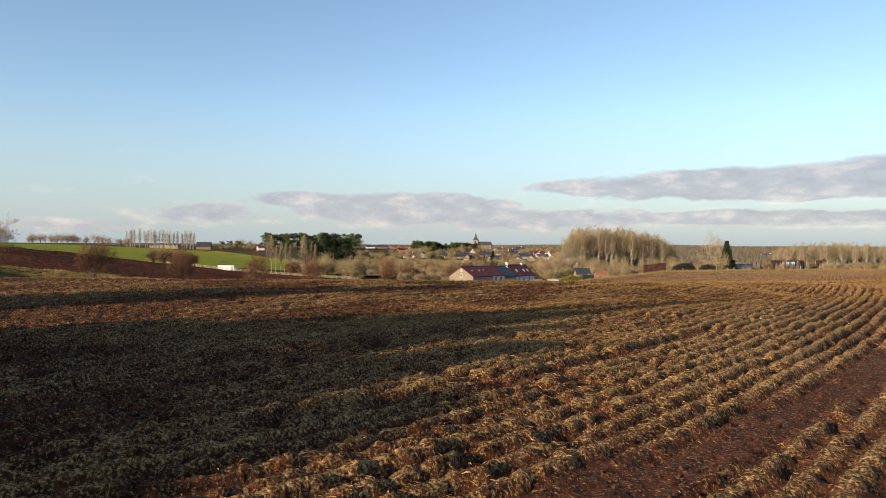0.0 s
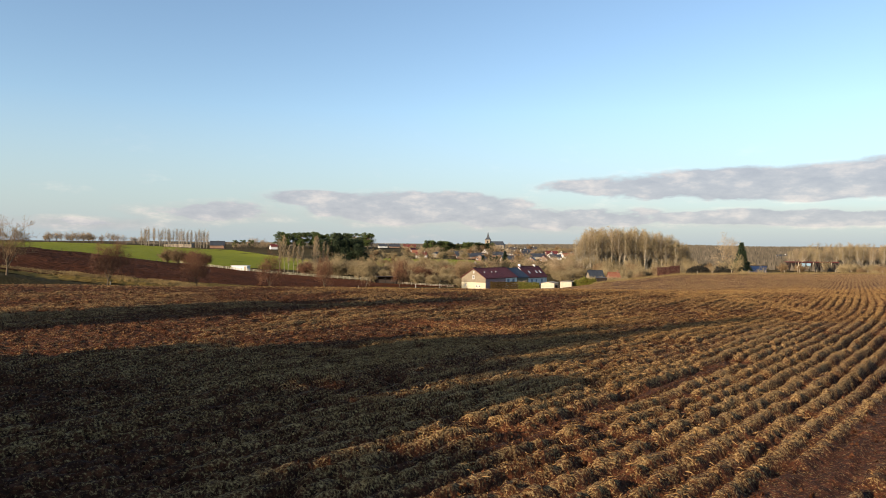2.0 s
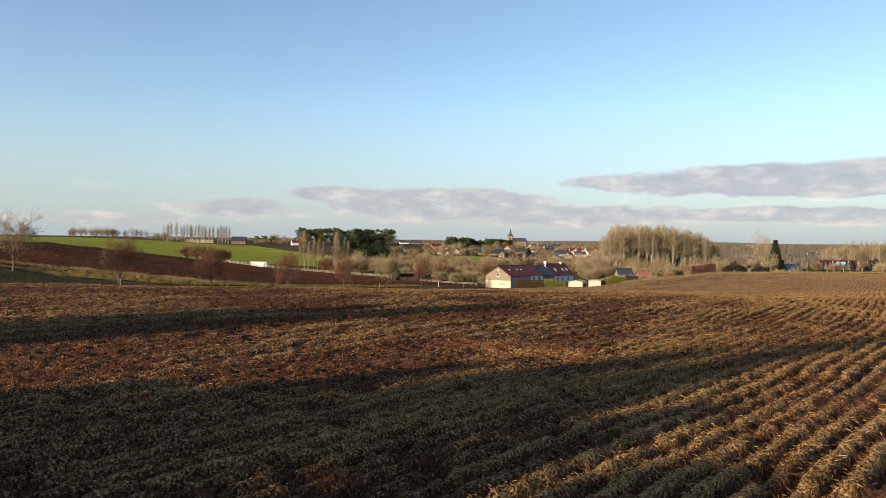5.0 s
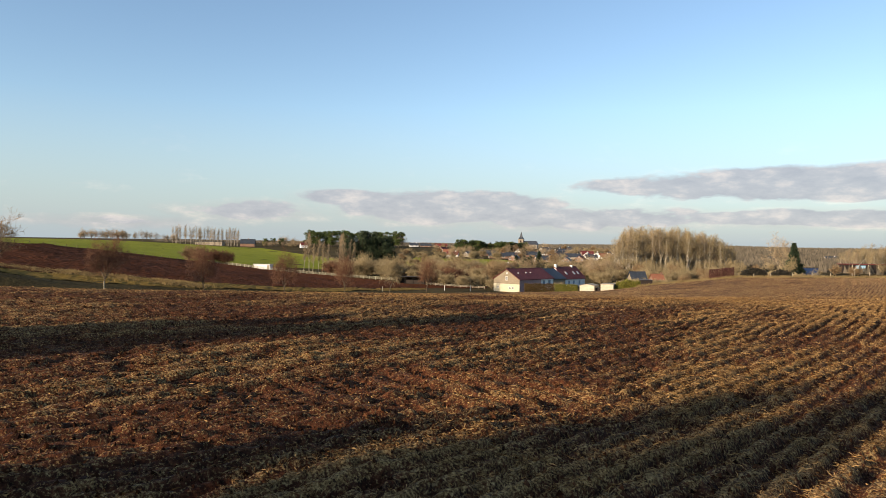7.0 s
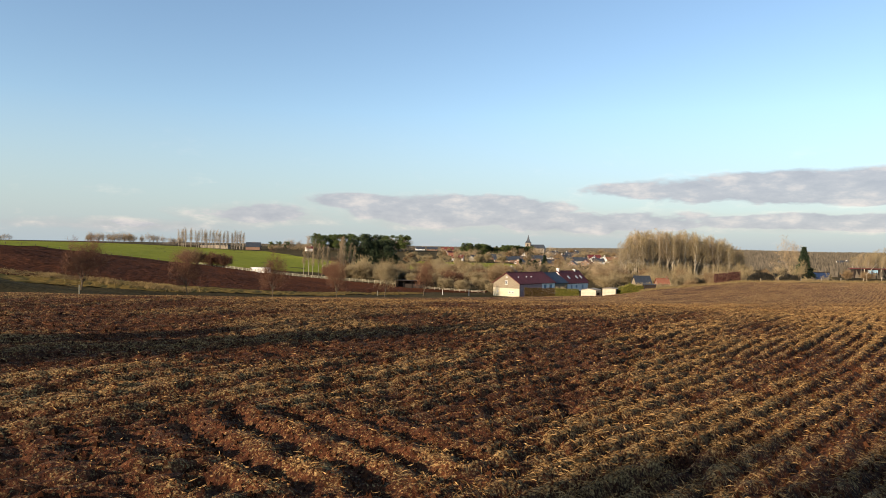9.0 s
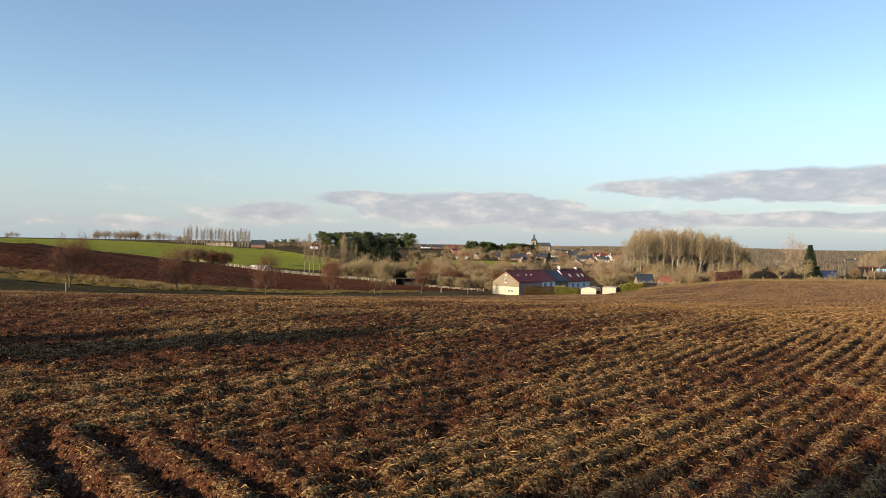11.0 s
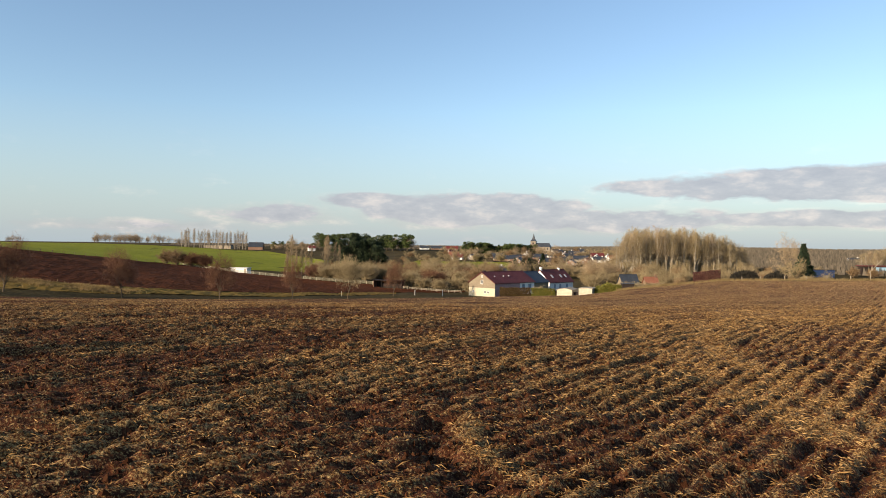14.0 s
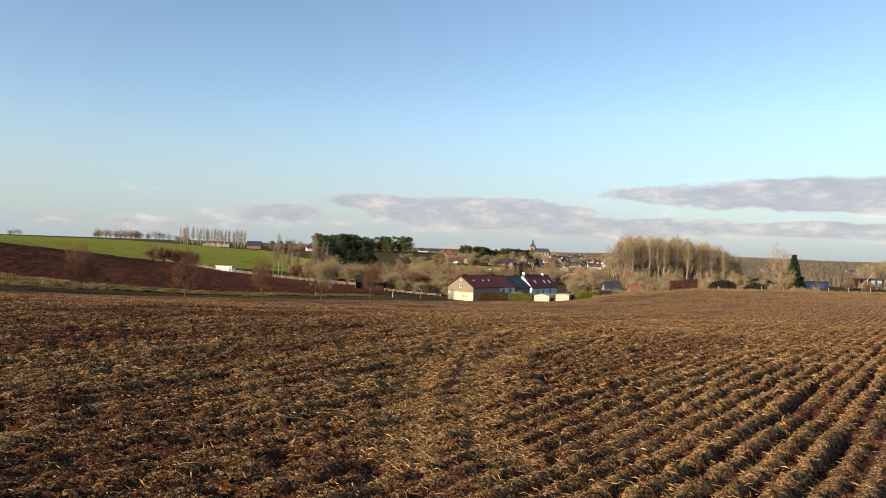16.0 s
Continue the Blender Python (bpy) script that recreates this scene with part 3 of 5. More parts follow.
def tree_meshes(seed, trunk_length, radius, plan, twig, thick=0.035, limbs=0, limb_angle=45, limb_length=3.0, from_low=0.75, sway=0.05, bark=BARK, crown=TWIG_BROWN, taper=0.75, shape=None, stems=1):
    rng = random.Random(seed)
    segs, boles = [], []
    for s in range(stems):
        lean = Vector((rng.gauss(0, sway), rng.gauss(0, sway), 1)).normalized()
        if stems > 1:
            w = 2 * math.pi * (s + rng.random()) / stems
            lean = Vector((math.cos(w) * 0.35, math.sin(w) * 0.35, 1)).normalized()
        pts, q = [Vector((0, 0, -0.3))], Vector((0, 0, -0.3))
        n = 7
        for i in range(n):
            lean = (lean + Vector((rng.gauss(0, sway), rng.gauss(0, sway), 0.05))).normalized()
            q = q + lean * ((trunk_length + 0.3) / n)
            pts.append(q.copy())
        radii = [radius * (1.35 if i == 0 else 1 - taper * i / n) for i in range(n + 1)]
        boles.append(tube(pts, radii, 7))
        for k in range(limbs):
            f = from_low + (1 - from_low) * (k + rng.random()) / limbs
            i = min(int(f * n), n - 1)
            at = pts[i].lerp(pts[i + 1], f * n - i)
            w = k * 2.399 + rng.uniform(-0.4, 0.4)
            a = radians(limb_angle * rng.uniform(0.75, 1.2) * (1.0 if shape is None else 0.7 + 0.5 * (1 - f)))
            d = Vector((math.cos(w) * math.sin(a), math.sin(w) * math.sin(a), math.cos(a)))
            reach = limb_length * rng.uniform(0.8, 1.15) * (1.0 if shape is None else shape(f))
            grow(rng, segs, at, d, reach, max(radii[i] * 0.5, 0.03), 0, plan)
    fat = [s for s in segs if s[2] > thick]
    thin = [s for s in segs if s[2] <= thick]
    wood = joined(*boles, *[tube([s[0], s[1]], [s[2], s[3]], 4) for s in fat])
    v, f = spikes([s[0] for s in thin], [s[1] + (s[1] - s[0]) * 0.35 for s in thin], [max(s[2], twig) for s in thin])
    return mesh_of("trunk", *wood, bark, False), mesh_of("crown", v, f, crown)


def plant(kind, name, m, label, category="tree", group=""):
    """One tree or bush from its meshes, as a thing with trunk and crown."""
    ob = thing(name, m, label, category, group)
    for me in kind:
        o = new(me.name, me)
        o.parent = ob
    return ob


def placed(x, y, turn=0.0, size=1.0, wide=None, dz=0.0):
    w = size if wide is None else wide
    return Matrix.LocRotScale((x, y, here(x, y) + dz), Euler((0, 0, turn)), (w, w, size))


ROUND = [(5, 40, 0.62, 0.03, 0.10), (6, 42, 0.60, 0.02, 0.14), (6, 44, 0.58, 0.0, 0.18), (3, 40, 0.6, 0.0, 0.2)]
OPEN_CROWN = [(4, 34, 0.62, 0.05, 0.10), (4, 38, 0.62, 0.04, 0.15), (4, 40, 0.6, 0.02, 0.18), (2, 40, 0.6, 0.0, 0.2)]
STEEP = [(6, 30, 0.5, 0.10, 0.07), (4, 32, 0.6, 0.06, 0.12), (2, 35, 0.6, 0.02, 0.18)]
BUSHY = [(6, 32, 0.55, 0.03, 0.12), (6, 36, 0.55, 0.0, 0.16), (5, 40, 0.6, 0.0, 0.2)]

hawthorn = tree_meshes(3, 2.6, 0.24, ROUND, 0.013, limbs=13, limb_angle=38, limb_length=4.3, from_low=0.42, sway=0.12, crown=TWIG_RED)
cherry = tree_meshes(8, 2.6, 0.20, ROUND, 0.013, limbs=11, limb_angle=33, limb_length=4.5, from_low=0.36, sway=0.12, crown=TWIG_RED)
apple = tree_meshes(15, 3.0, 0.18, ROUND, 0.013, limbs=11, limb_angle=34, limb_length=4.0, from_low=0.42, sway=0.14, crown=TWIG_OLIVE)
ash = tree_meshes(21, 3.2, 0.30, OPEN_CROWN, 0.022, limbs=13, limb_angle=34, limb_length=4.2, from_low=0.45, sway=0.09, crown=TWIG_BROWN, bark=BARK)
for x, y, kind, turn, size, wide, label in (
        (-82, 125, ash, 0.3, 1.06, 1.15, "open-crowned bare tree with a forked pale trunk"),
        (-70.6, 138.4, hawthorn, 0.0, 0.92, 1.0, "bare tree with a dense dark russet crown"),
        (-58, 152.5, hawthorn, 2.1, 0.9, 0.8, "bare russet-twigged tree with a leaning trunk"),
        (-47, 169.4, cherry, 0.9, 1.0, 0.85, "bare brown tree forking low on the grass strip"),
        (-37.3, 186.2, hawthorn, 4.0, 0.95, 0.72, "slender bare tree with russet twigs"),
        (-29, 204.3, apple, 1.3, 1.22, 0.95, "bare tree with olive-ochre twigs and a pale trunk"),
        (-21.3, 225, hawthorn, 5.2, 1.0, 0.8, "small leaning bare tree with russet twigs")):
    plant(kind, "roadside_tree", placed(x, y, turn, size * 1.06, wide * 0.74), label, "tree", "trees along the grass strip")

# white posts and guards beside the tree line
for x, y, h in ((-66.3, 131.4, 1.5), (-16.6, 234.3, 1.6), (-8.6, 236.0, 1.9), (-31.5, 207.5, 1.3)):
    post = thing("marker_post", pose(x, y, here(x, y)), "short white-painted marker post at the field edge", "post", "white posts")
    part("post", *tube([Vector((0, 0, -0.2)), Vector((0, 0, h * 0.96)), Vector((0, 0, h))], [0.075, 0.07, 0.04], 6), FENCE_PAINT if x < -30 else WHITE, post)
    part("cap", *tube([Vector((0, 0, h)), Vector((0, 0, h + 0.09))], [0.10, 0.07], 6), OLD_WOOD, post, "weathered cap")


def clump(name, x, y, half_x, half_y, height, count, material, label, category, twig=0.05, size=0.9, turn=0.0, seed=1, upright=0.5, round_top=True):
    """A hedge or thicket: many short twigs filling a rounded body that stands on the ground."""
    rng = np.random.default_rng(seed)
    a = rng.uniform(-1, 1, (count, 3))
    a[:, 2] = rng.random(count)
    if round_top:
        a = a[(np.abs(a[:, 0]) ** 2.5 + np.abs(a[:, 1]) ** 2.5 + a[:, 2] ** 3) < 1.0 + 0.25 * (rng.random(count) - 0.5)]
    p = a * [half_x, half_y, height]
    p[:, 2] *= 0.78 + 0.45 * grid_noise(p[:, 0] / 1.7 + 40, p[:, 1] / 1.7, seed)
    d = rng.normal(0, 1, p.shape) + [0, 0, upright * 2]
    d /= np.linalg.norm(d, axis=1, keepdims=True)
    v, f = spikes(p, p + d * size * rng.uniform(0.5, 1.2, (len(p), 1)), twig * rng.uniform(0.6, 1.3, len(p)))
    c, s = math.cos(turn), math.sin(turn)
    v = np.stack([v[:, 0] * c - v[:, 1] * s, v[:, 0] * s + v[:, 1] * c, v[:, 2]], -1)
    v[:, 2] += ground_height(v[:, 0] + x, v[:, 1] + y) - here(x, y) - 0.1
    ob = part(name, v, f, material)
    ob.matrix_basis = pose(x, y, here(x, y))
    return tagged(ob, label, category)


# tall dry grass on the bank beside the tree line
def dry_bank():
    rng = np.random.default_rng(9)
    n = 7000
    t = rng.random(n)
    x = lerp_table(t, [0, 0.45, 1], [-104, -84, -61]) + rng.normal(0, 1.2, n)
    y = lerp_table(t, [0, 0.45, 1], [134, 145, 159]) + rng.normal(0, 1.6, n)
    tall = 0.2 + 0.55 * grid_noise(x / 3, y / 3, 31) * smooth((t - 0.25) * 3)
    z = ground_height(x, y)
    a = np.stack([x, y, z], -1)
    d = np.stack([rng.normal(0, 0.25, n), rng.normal(0, 0.25, n), tall], -1)
    return tagged(part("dry_grass", *spikes(a, a + d, 0.07), REED), "pale ochre tufts of tall dry grass on a bank", "grass", kind="stuff")


dry_bank()

# bushes behind the ploughed field and round the gardens
thicket = tree_meshes(31, 1.2, 0.12, BUSHY, 0.025, limbs=9, limb_angle=30, limb_length=3.0, from_low=0.1, stems=4, crown=TWIG_OLIVE)
thicket_red = tree_meshes(32, 1.2, 0.12, BUSHY, 0.025, limbs=9, limb_angle=34, limb_length=2.8, from_low=0.1, stems=4, crown=TWIG_RED)
thicket_brown = tree_meshes(33, 1.3, 0.12, BUSHY, 0.025, limbs=9, limb_angle=26, limb_length=3.2, from_low=0.1, stems=4, crown=TWIG_BROWN)
willow = tree_meshes(41, 3.0, 0.22, STEEP, 0.028, limbs=12, limb_angle=32, limb_length=3.6, from_low=0.25, crown=TWIG_OLIVE, sway=0.08)
TALL = [(6, 30, 0.52, 0.07, 0.09), (5, 34, 0.58, 0.04, 0.13), (2, 36, 0.6, 0.0, 0.18)]
poplar = [tree_meshes(50 + i, 18.0, 0.26, TALL, 0.017, limbs=16, limb_angle=17, limb_length=6.4, from_low=0.18, sway=0.03, taper=0.8,
                      crown=TWIG_OLIVE if i != 1 else TWIG_GREY, bark=BARK_PALE, shape=lambda f: 1.05 - 0.6 * f) for i in range(3)]
birch = [tree_meshes(60 + i, 13.0, 0.16, STEEP, 0.03, limbs=22, limb_angle=24, limb_length=3.2, from_low=0.25, sway=0.03, taper=0.88, crown=TWIG_GREY, bark=BARK_PALE,
                     shape=lambda f: 1.05 - 0.7 * f) for i in range(2)]
bare = tree_meshes(70, 5.0, 0.32, OPEN_CROWN, 0.025, limbs=11, limb_angle=36, limb_length=4.6, from_low=0.4, crown=TWIG_GREY, sway=0.05)

for x, y, turn, size, wide in ((-131, 300, 0, 0.95, 1.2), (-126, 299, 1, 1.05, 1.3), (-120, 300, 2, 1.15, 1.35), (-115, 301, 3, 1.1, 1.2)):
    plant(thicket_red if x > -125 else thicket_brown, "bush", placed(x, y, turn, size, wide), "broad rounded bare bush beside the fenced meadow", "bush", "bushes on the hill foot")

rng = random.Random(77)
for n in range(120):
    x = rng.uniform(-78, 4)
    y = rng.uniform(274, 352)
    if y < 292 - 0.25 * (x + 40) or (-12 < x and y < 330 and y > 300 and rng.random() < 0.5):
        continue
    kind = rng.choice([thicket, thicket, thicket_brown, willow, thicket_red])
    s = rng.uniform(0.75, 1.25)
    plant(kind, "bush", placed(x, y, rng.uniform(0, 6), s, s * rng.uniform(0.9, 1.4)), "bare olive-brown thicket below the village", "bush", "thickets in the valley")
for x, y, s in ((-12, 258, 0.75), (-6, 262, 0.85), (-2, 252, 0.6), (-18, 262, 0.8), (-25, 274, 1.1), (-46, 296, 1.3), (-54, 300, 1.2), (-62, 298, 1.1), (3, 262, 0.8), (44, 262, 0.62), (48.5, 266, 0.7), (53, 268, 0.66), (57, 275, 0.6), (41, 255, 0.6), (62, 280, 0.6)):
    plant(thicket, "bush", placed(x, y, s * 9, s, s * 1.2), "bare olive-brown garden bush", "bush", "thickets in the valley")


# ---- evergreens and woods ----
def needle_tree(seed, height, radius, layers, material, droop=0.25, bare_stem=0.08, dense=26, twig=0.16, cone=0.8):
    """A pointed evergreen: trunk and rings of boughs set thick with sprays."""
    rng = np.random.default_rng(seed)
    starts, ends = [], []
    for i in range(layers):
        f = bare_stem + (1 - bare_stem) * i / layers
        reach = radius * (1 - f) ** cone * rng.uniform(0.85, 1.1) + 0.15
        for k in range(9):
            w = rng.uniform(0, 2 * math.pi)
            r = reach * rng.uniform(0.75, 1.12)
            s = rng.random(dense) ** 0.7
            p = np.stack([np.cos(w) * r * s, np.sin(w) * r * s, f * height - droop * r * s * s], -1) + rng.normal(0, 0.16, (dense, 3))
            d = np.stack([np.cos(w) + rng.normal(0, 0.6, dense), np.sin(w) + rng.normal(0, 0.6, dense), rng.normal(0.0, 0.45, dense)], -1)
            starts.append(p)
            ends.append(p + d * 0.45)
    v, f = spikes(np.concatenate(starts), np.concatenate(ends), twig)
    stem = tube([Vector((0, 0, -0.3)), Vector((0, 0, height * 0.5)), Vector((0, 0, height * 0.98))], [height * 0.016, height * 0.010, 0.03], 7)
    return mesh_of("trunk", *stem, BARK, False), mesh_of("crown", v, f, material)


def pine_tree(seed, height, radius, material):
    """A pine: bare stem, crooked limbs, and flattened clumps of needles."""
    rng = np.random.default_rng(seed)
    pts = [Vector((rng.normal(0, 0.12) * i, rng.normal(0, 0.12) * i, height * 0.92 * i / 6 - 0.3)) for i in range(7)]
    wood = [tube(pts, [height * 0.02 * (1 - 0.12 * i) for i in range(7)], 7)]
    starts, ends = [], []
    for k in range(26):
        f = rng.uniform(0.2, 1.0)
        w = k * 2.4 + rng.uniform(-0.3, 0.3)
        r = radius * rng.uniform(0.35, 1.0) * math.sqrt(max(0.05, 1 - ((f - 0.66) / 0.45) ** 2))
        c = Vector((math.cos(w) * r, math.sin(w) * r, height * f))
        j = min(int(f * 5), 5)
        wood.append(tube([pts[j], pts[j].lerp(c, 0.6) + Vector((0, 0, 0.2)), c], [0.11, 0.07, 0.03], 4))
        n = 190
        d = rng.normal(0, 1, (n, 3))
        d /= np.linalg.norm(d, axis=1, keepdims=True)
        p = np.array(c) + d * [1.5, 1.5, 1.1] * (radius / 4.0) * rng.random((n, 1)) ** 0.4
        starts.append(p)
        ends.append(p + d * 0.5 + [0, 0, 0.12])
    v, f = spikes(np.concatenate(starts), np.concatenate(ends), 0.13)
    return mesh_of("trunk", *joined(*wood), BARK, False), mesh_of("crown", v, f, material)


pines = [pine_tree(5 + i, 16.0, 4.6, PINE) for i in range(3)]
fir = needle_tree(3, 15.0, 3.4, 26, NEEDLE)
dark_pines = [pine_tree(15 + i, 16.0, 4.8, NEEDLE) for i in range(2)]

for x, y, s in ((-214, 775, 1.05), (-205, 770, 0.95), (-196, 780, 0.98), (-188, 768, 1.02), (-181, 778, 1.06), (-172, 772, 0.98), (-163, 780, 0.92), (-155, 774, 0.86),
                (-139, 778, 1.0), (-131, 772, 1.02), (-122, 780, 0.96), (-115, 774, 1.04), (-200, 788, 1.02), (-176, 790, 1.04), (-146, 786, 0.95), (-210, 784, 0.9)):
    plant(pines[int(-x * 7) % 3], "pine", placed(x, y, x, s * 1.12, s * 1.4), "dark green pine in a hilltop group", "tree", "pine group")
for n, (x, y, s) in enumerate(((-76, 371, 1.0), (-72.5, 368, 1.1), (-68.5, 370, 1.2), (-65, 367, 1.16), (-61.5, 370, 1.05), (-58, 369, 0.85), (-70, 374, 1.22), (-63, 375, 1.18), (-79, 372, 0.85), (-55.5, 372, 0.7))):
    plant(dark_pines[n % 2] if n % 3 else fir, "evergreen", placed(x, y, x, s, s * 1.05), "very dark dense evergreen below the pines", "tree", "dark evergreens")
for x, y, s, k in ((-87.2, 320, 0.95, 0), (-85.0, 321, 1.22, 1), (-82.8, 319, 0.9, 0), (-80.6, 321, 1.02, 1), (-78.5, 319, 0.98, 0), (-76.6, 321, 0.92, 1),
                   (-73.4, 331, 1.24, 0), (-71.2, 329, 1.28, 1), (-69.2, 331, 1.1, 0), (-66.8, 330, 1.0, 1)):
    plant(birch[k], "birch", placed(x, y, s * 5, s, s * 0.8), "slender bare birch with pale stem", "tree", "birches")
for n in range(20):
    x, y = rng.uniform(-160, -112), rng.uniform(790, 815)
    s = rng.uniform(1.0, 1.35)
    plant(bare, "bare_tree", placed(x, y, rng.uniform(0, 6), s, s), "tall bare grey tree behind the pines", "tree", "trees behind the pines")

# the tall bare wood east of the houses
for n in range(210):
    u, w = (n % 35 + rng.random()) / 35, (n // 35 + rng.random()) / 6
    x = 63 + 79 * u + 12 * w
    y = 416 + 34 * u + 42 * w
    s = (1.11 - 0.12 * u) * (0.95 + 0.13 * math.sin(u * 3.0 + 0.2)) * rng.uniform(0.82, 1.08) * (1.0 if u < 0.78 else 1.0 - 1.3 * (u - 0.78)) * (1.0 if u > 0.1 else 0.88 + 1.2 * u)
    plant(poplar[n % 3], "poplar", placed(x, y, rng.uniform(0, 6), s, s * rng.uniform(0.85, 1.25)), "tall slender bare tree in a dense wood", "tree", "bare wood east of the houses")
for n in range(120):
    x = rng.uniform(40, 150)
    y = rng.uniform(285, 395) + 0.3 * max(0, x - 70)
    if abs(x - 55) < 9 and y < 320:
        continue
    s = rng.uniform(0.6, 1.0) * (0.8 if x > 110 else 1.0)
    plant(rng.choice([willow, thicket, thicket_brown, thicket]), "bush", placed(x, y, rng.uniform(0, 6), s, s * rng.uniform(1.0, 1.4)),
          "bare olive-brown thicket at the wood's foot", "bush", "thickets by the wood")
for n in range(24):
    u = n / 23
    x, y = 56 + 84 * u + rng.uniform(-3, 3), 404 + 32 * u + rng.uniform(-5, 5)
    s = rng.uniform(0.7, 1.15)
    plant(willow, "willow", placed(x, y, rng.uniform(0, 6), s, s * rng.uniform(0.9, 1.2)), "bare olive-twigged willow in front of the wood", "tree", "willows along the wood")
# the far wood on the east side and trees between
for n in range(210):
    u = (n + rng.random()) / 210
    x = 244 + 190 * u
    y = 505 + 60 * rng.random()
    s = rng.uniform(0.70, 0.86) * (0.92 + 0.1 * math.sin(u * 8)) * (0.8 + 0.2 * min(1, u * 6))
    plant(poplar[n % 3], "wood_tree", placed(x, y, rng.uniform(0, 6), s, s * rng.uniform(1.3, 1.8)), "bare tree of a wood beyond the field", "tree", "bare wood beyond the field")
for n in range(110):
    x, y = rng.uniform(115, 360), rng.uniform(365, 480)
    s = rng.uniform(0.6, 1.1)
    if 130 < x < 215 and y < 456:
        continue
    plant(rng.choice([willow, thicket, thicket_brown]), "bush", placed(x, y, rng.uniform(0, 6), s, s * rng.uniform(1.0, 1.5)),
          "bare brown thicket beyond the field", "bush", "thickets beyond the field")
spruce = needle_tree(4, 17.5, 7.0, 40, NEEDLE, droop=0.32, bare_stem=0.03, dense=44, twig=0.2, cone=1.1)
plant(spruce, "fir", placed(139.5, 361, 0.4, (6.7 - here(139.5, 361)) / 17.0, 1.0), "tall dark conifer at the far side of the field", "tree")
plant(willow, "bare_tree", placed(133.8, 352, 2.0, 1.5, 1.5), "brownish bare tree in front of a dark conifer", "tree")
plant(bare, "bare_tree", placed(139, 375, 1.0, 1.85, 1.5), "tall bare tree behind a dark conifer", "tree")
clump("evergreen_bush", 74.0, 226, 3.7, 2.0, 2.6, 5200, HEDGE_SHADED, "wide evergreen bush beside the wood, coloured as in shade", "bush", 0.12, 0.8, 0, 5)
clump("evergreen_bush", 85, 235, 3.2, 1.8, 2.6, 2600, HEDGE_SHADED, "low evergreen bush beside the wood, coloured as in shade", "bush", 0.12, 0.8, 0, 6)
clump("hedge", 38.6, 228.5, 4.2, 1.8, 2.8, 5200, LEAF_GREEN, "yellow-green garden hedge by the field", "hedge", 0.07, 0.7, -0.1, 7)
clump("bush", 34.6, 232, 2.2, 1.6, 2.4, 3000, LEAF_GREEN, "yellow-green garden bush by the field", "bush", 0.07, 0.7, 0, 8)

# fence posts along the eastern field edge
for n in range(26):
    x = 70 + n * 5.2 + rng.uniform(-0.6, 0.6)
    y = float(field_edge(x)) + 2.5
    h = rng.uniform(1.0, 1.5)
    post = thing("fence_post", pose(x, y, here(x, y), rng.uniform(-4, 4), rng.uniform(-4, 4), 0), "weathered wooden fence post at the field edge", "post", "posts along the field edge")
    part("post", *tube([Vector((0, 0, -0.3)), Vector((0, 0, h - 0.05)), Vector((0, 0, h))], [0.10, 0.09, 0.05], 6), OLD_WOOD, post)


def edge_grass():
    rg = np.random.default_rng(19)
    n = 12000
    x = rg.uniform(40, 230, n)
    y = field_edge(x) + rg.normal(2.0, 1.0, n)
    a = np.stack([x, y, ground_height(x, y)], -1)
    d = np.stack([rg.normal(0, 0.2, n), rg.normal(0, 0.2, n), rg.uniform(0.25, 0.8, n)], -1)
    return tagged(part("dry_grass", *spikes(a, a + d, 0.05), REED), "pale dry grass fringe along the field edge", "grass", kind="stuff")


edge_grass()


def far_woods():
    """Bare woods on the far slopes and ridge, as countless pointed stems."""
    rg = np.random.default_rng(23)
    n = 110000
    y = 430 + 1280 * rg.random(n) ** 0.8
    x = rg.uniform(-0.02, 0.72, n) * y + 10
    x[: n // 5] = rg.uniform(-0.5, 0.0, n // 5) * y[: n // 5] - 20
    ok = grid_noise(x / 60, y / 45, 41) > np.where(y > 1000, 0.05, np.where(x > 170, 0.25, 0.5))
    ok &= ~((x > -12) & (x < 75) & (y < 880)) & ~((x < -40) & (y < 900)) & ~((x < 0.26 * y) & (y < 620)) & (y > 430 + 0.5 * np.maximum(0, 330 - x) * (x < 330))
    x, y = x[ok], y[ok]
    n = len(x)
    z = ground_height(x, y)
    tall = rg.uniform(2.6, 5.6, n) * (0.55 + 0.9 * grid_noise(x / 130, y / 400, 44)) * (0.35 + 0.65 * smooth((x / y - 0.02) / 0.12))
    a = np.stack([x, y, z - 0.6], -1)
    d = np.stack([rg.normal(0, 1.3, n), rg.normal(0, 1.3, n), (tall + 0.6) * rg.uniform(0.6, 1.1, n)], -1)
    v, f = spikes(a, a + d, rg.uniform(0.5, 2.0, n))
    return tagged(part("woodland", v, f, WOODLAND), "brown winter woodland on the far ridge", "woodland", kind="stuff")


far_woods()
# rows of trees on the western skyline
for n in range(36):
    x, y = -358 + n * 2.1 + rng.uniform(-1.5, 1.5), 745 + rng.uniform(-6, 6)
    s = rng.uniform(0.8, 0.98)
    plant(poplar[1], "poplar", placed(x, y, rng.uniform(0, 6), s, s * 0.9), "pale bare poplar in a row on the skyline", "tree", "poplar row on the hill")
for n in range(30):
    x, y = rng.uniform(-560, -452), 880 + rng.uniform(-14, 14)
    s = rng.uniform(0.8, 1.2)
    plant(bare, "bare_tree", placed(x, y, rng.uniform(0, 6), s, s), "distant bare tree on the skyline", "tree", "trees on the skyline")
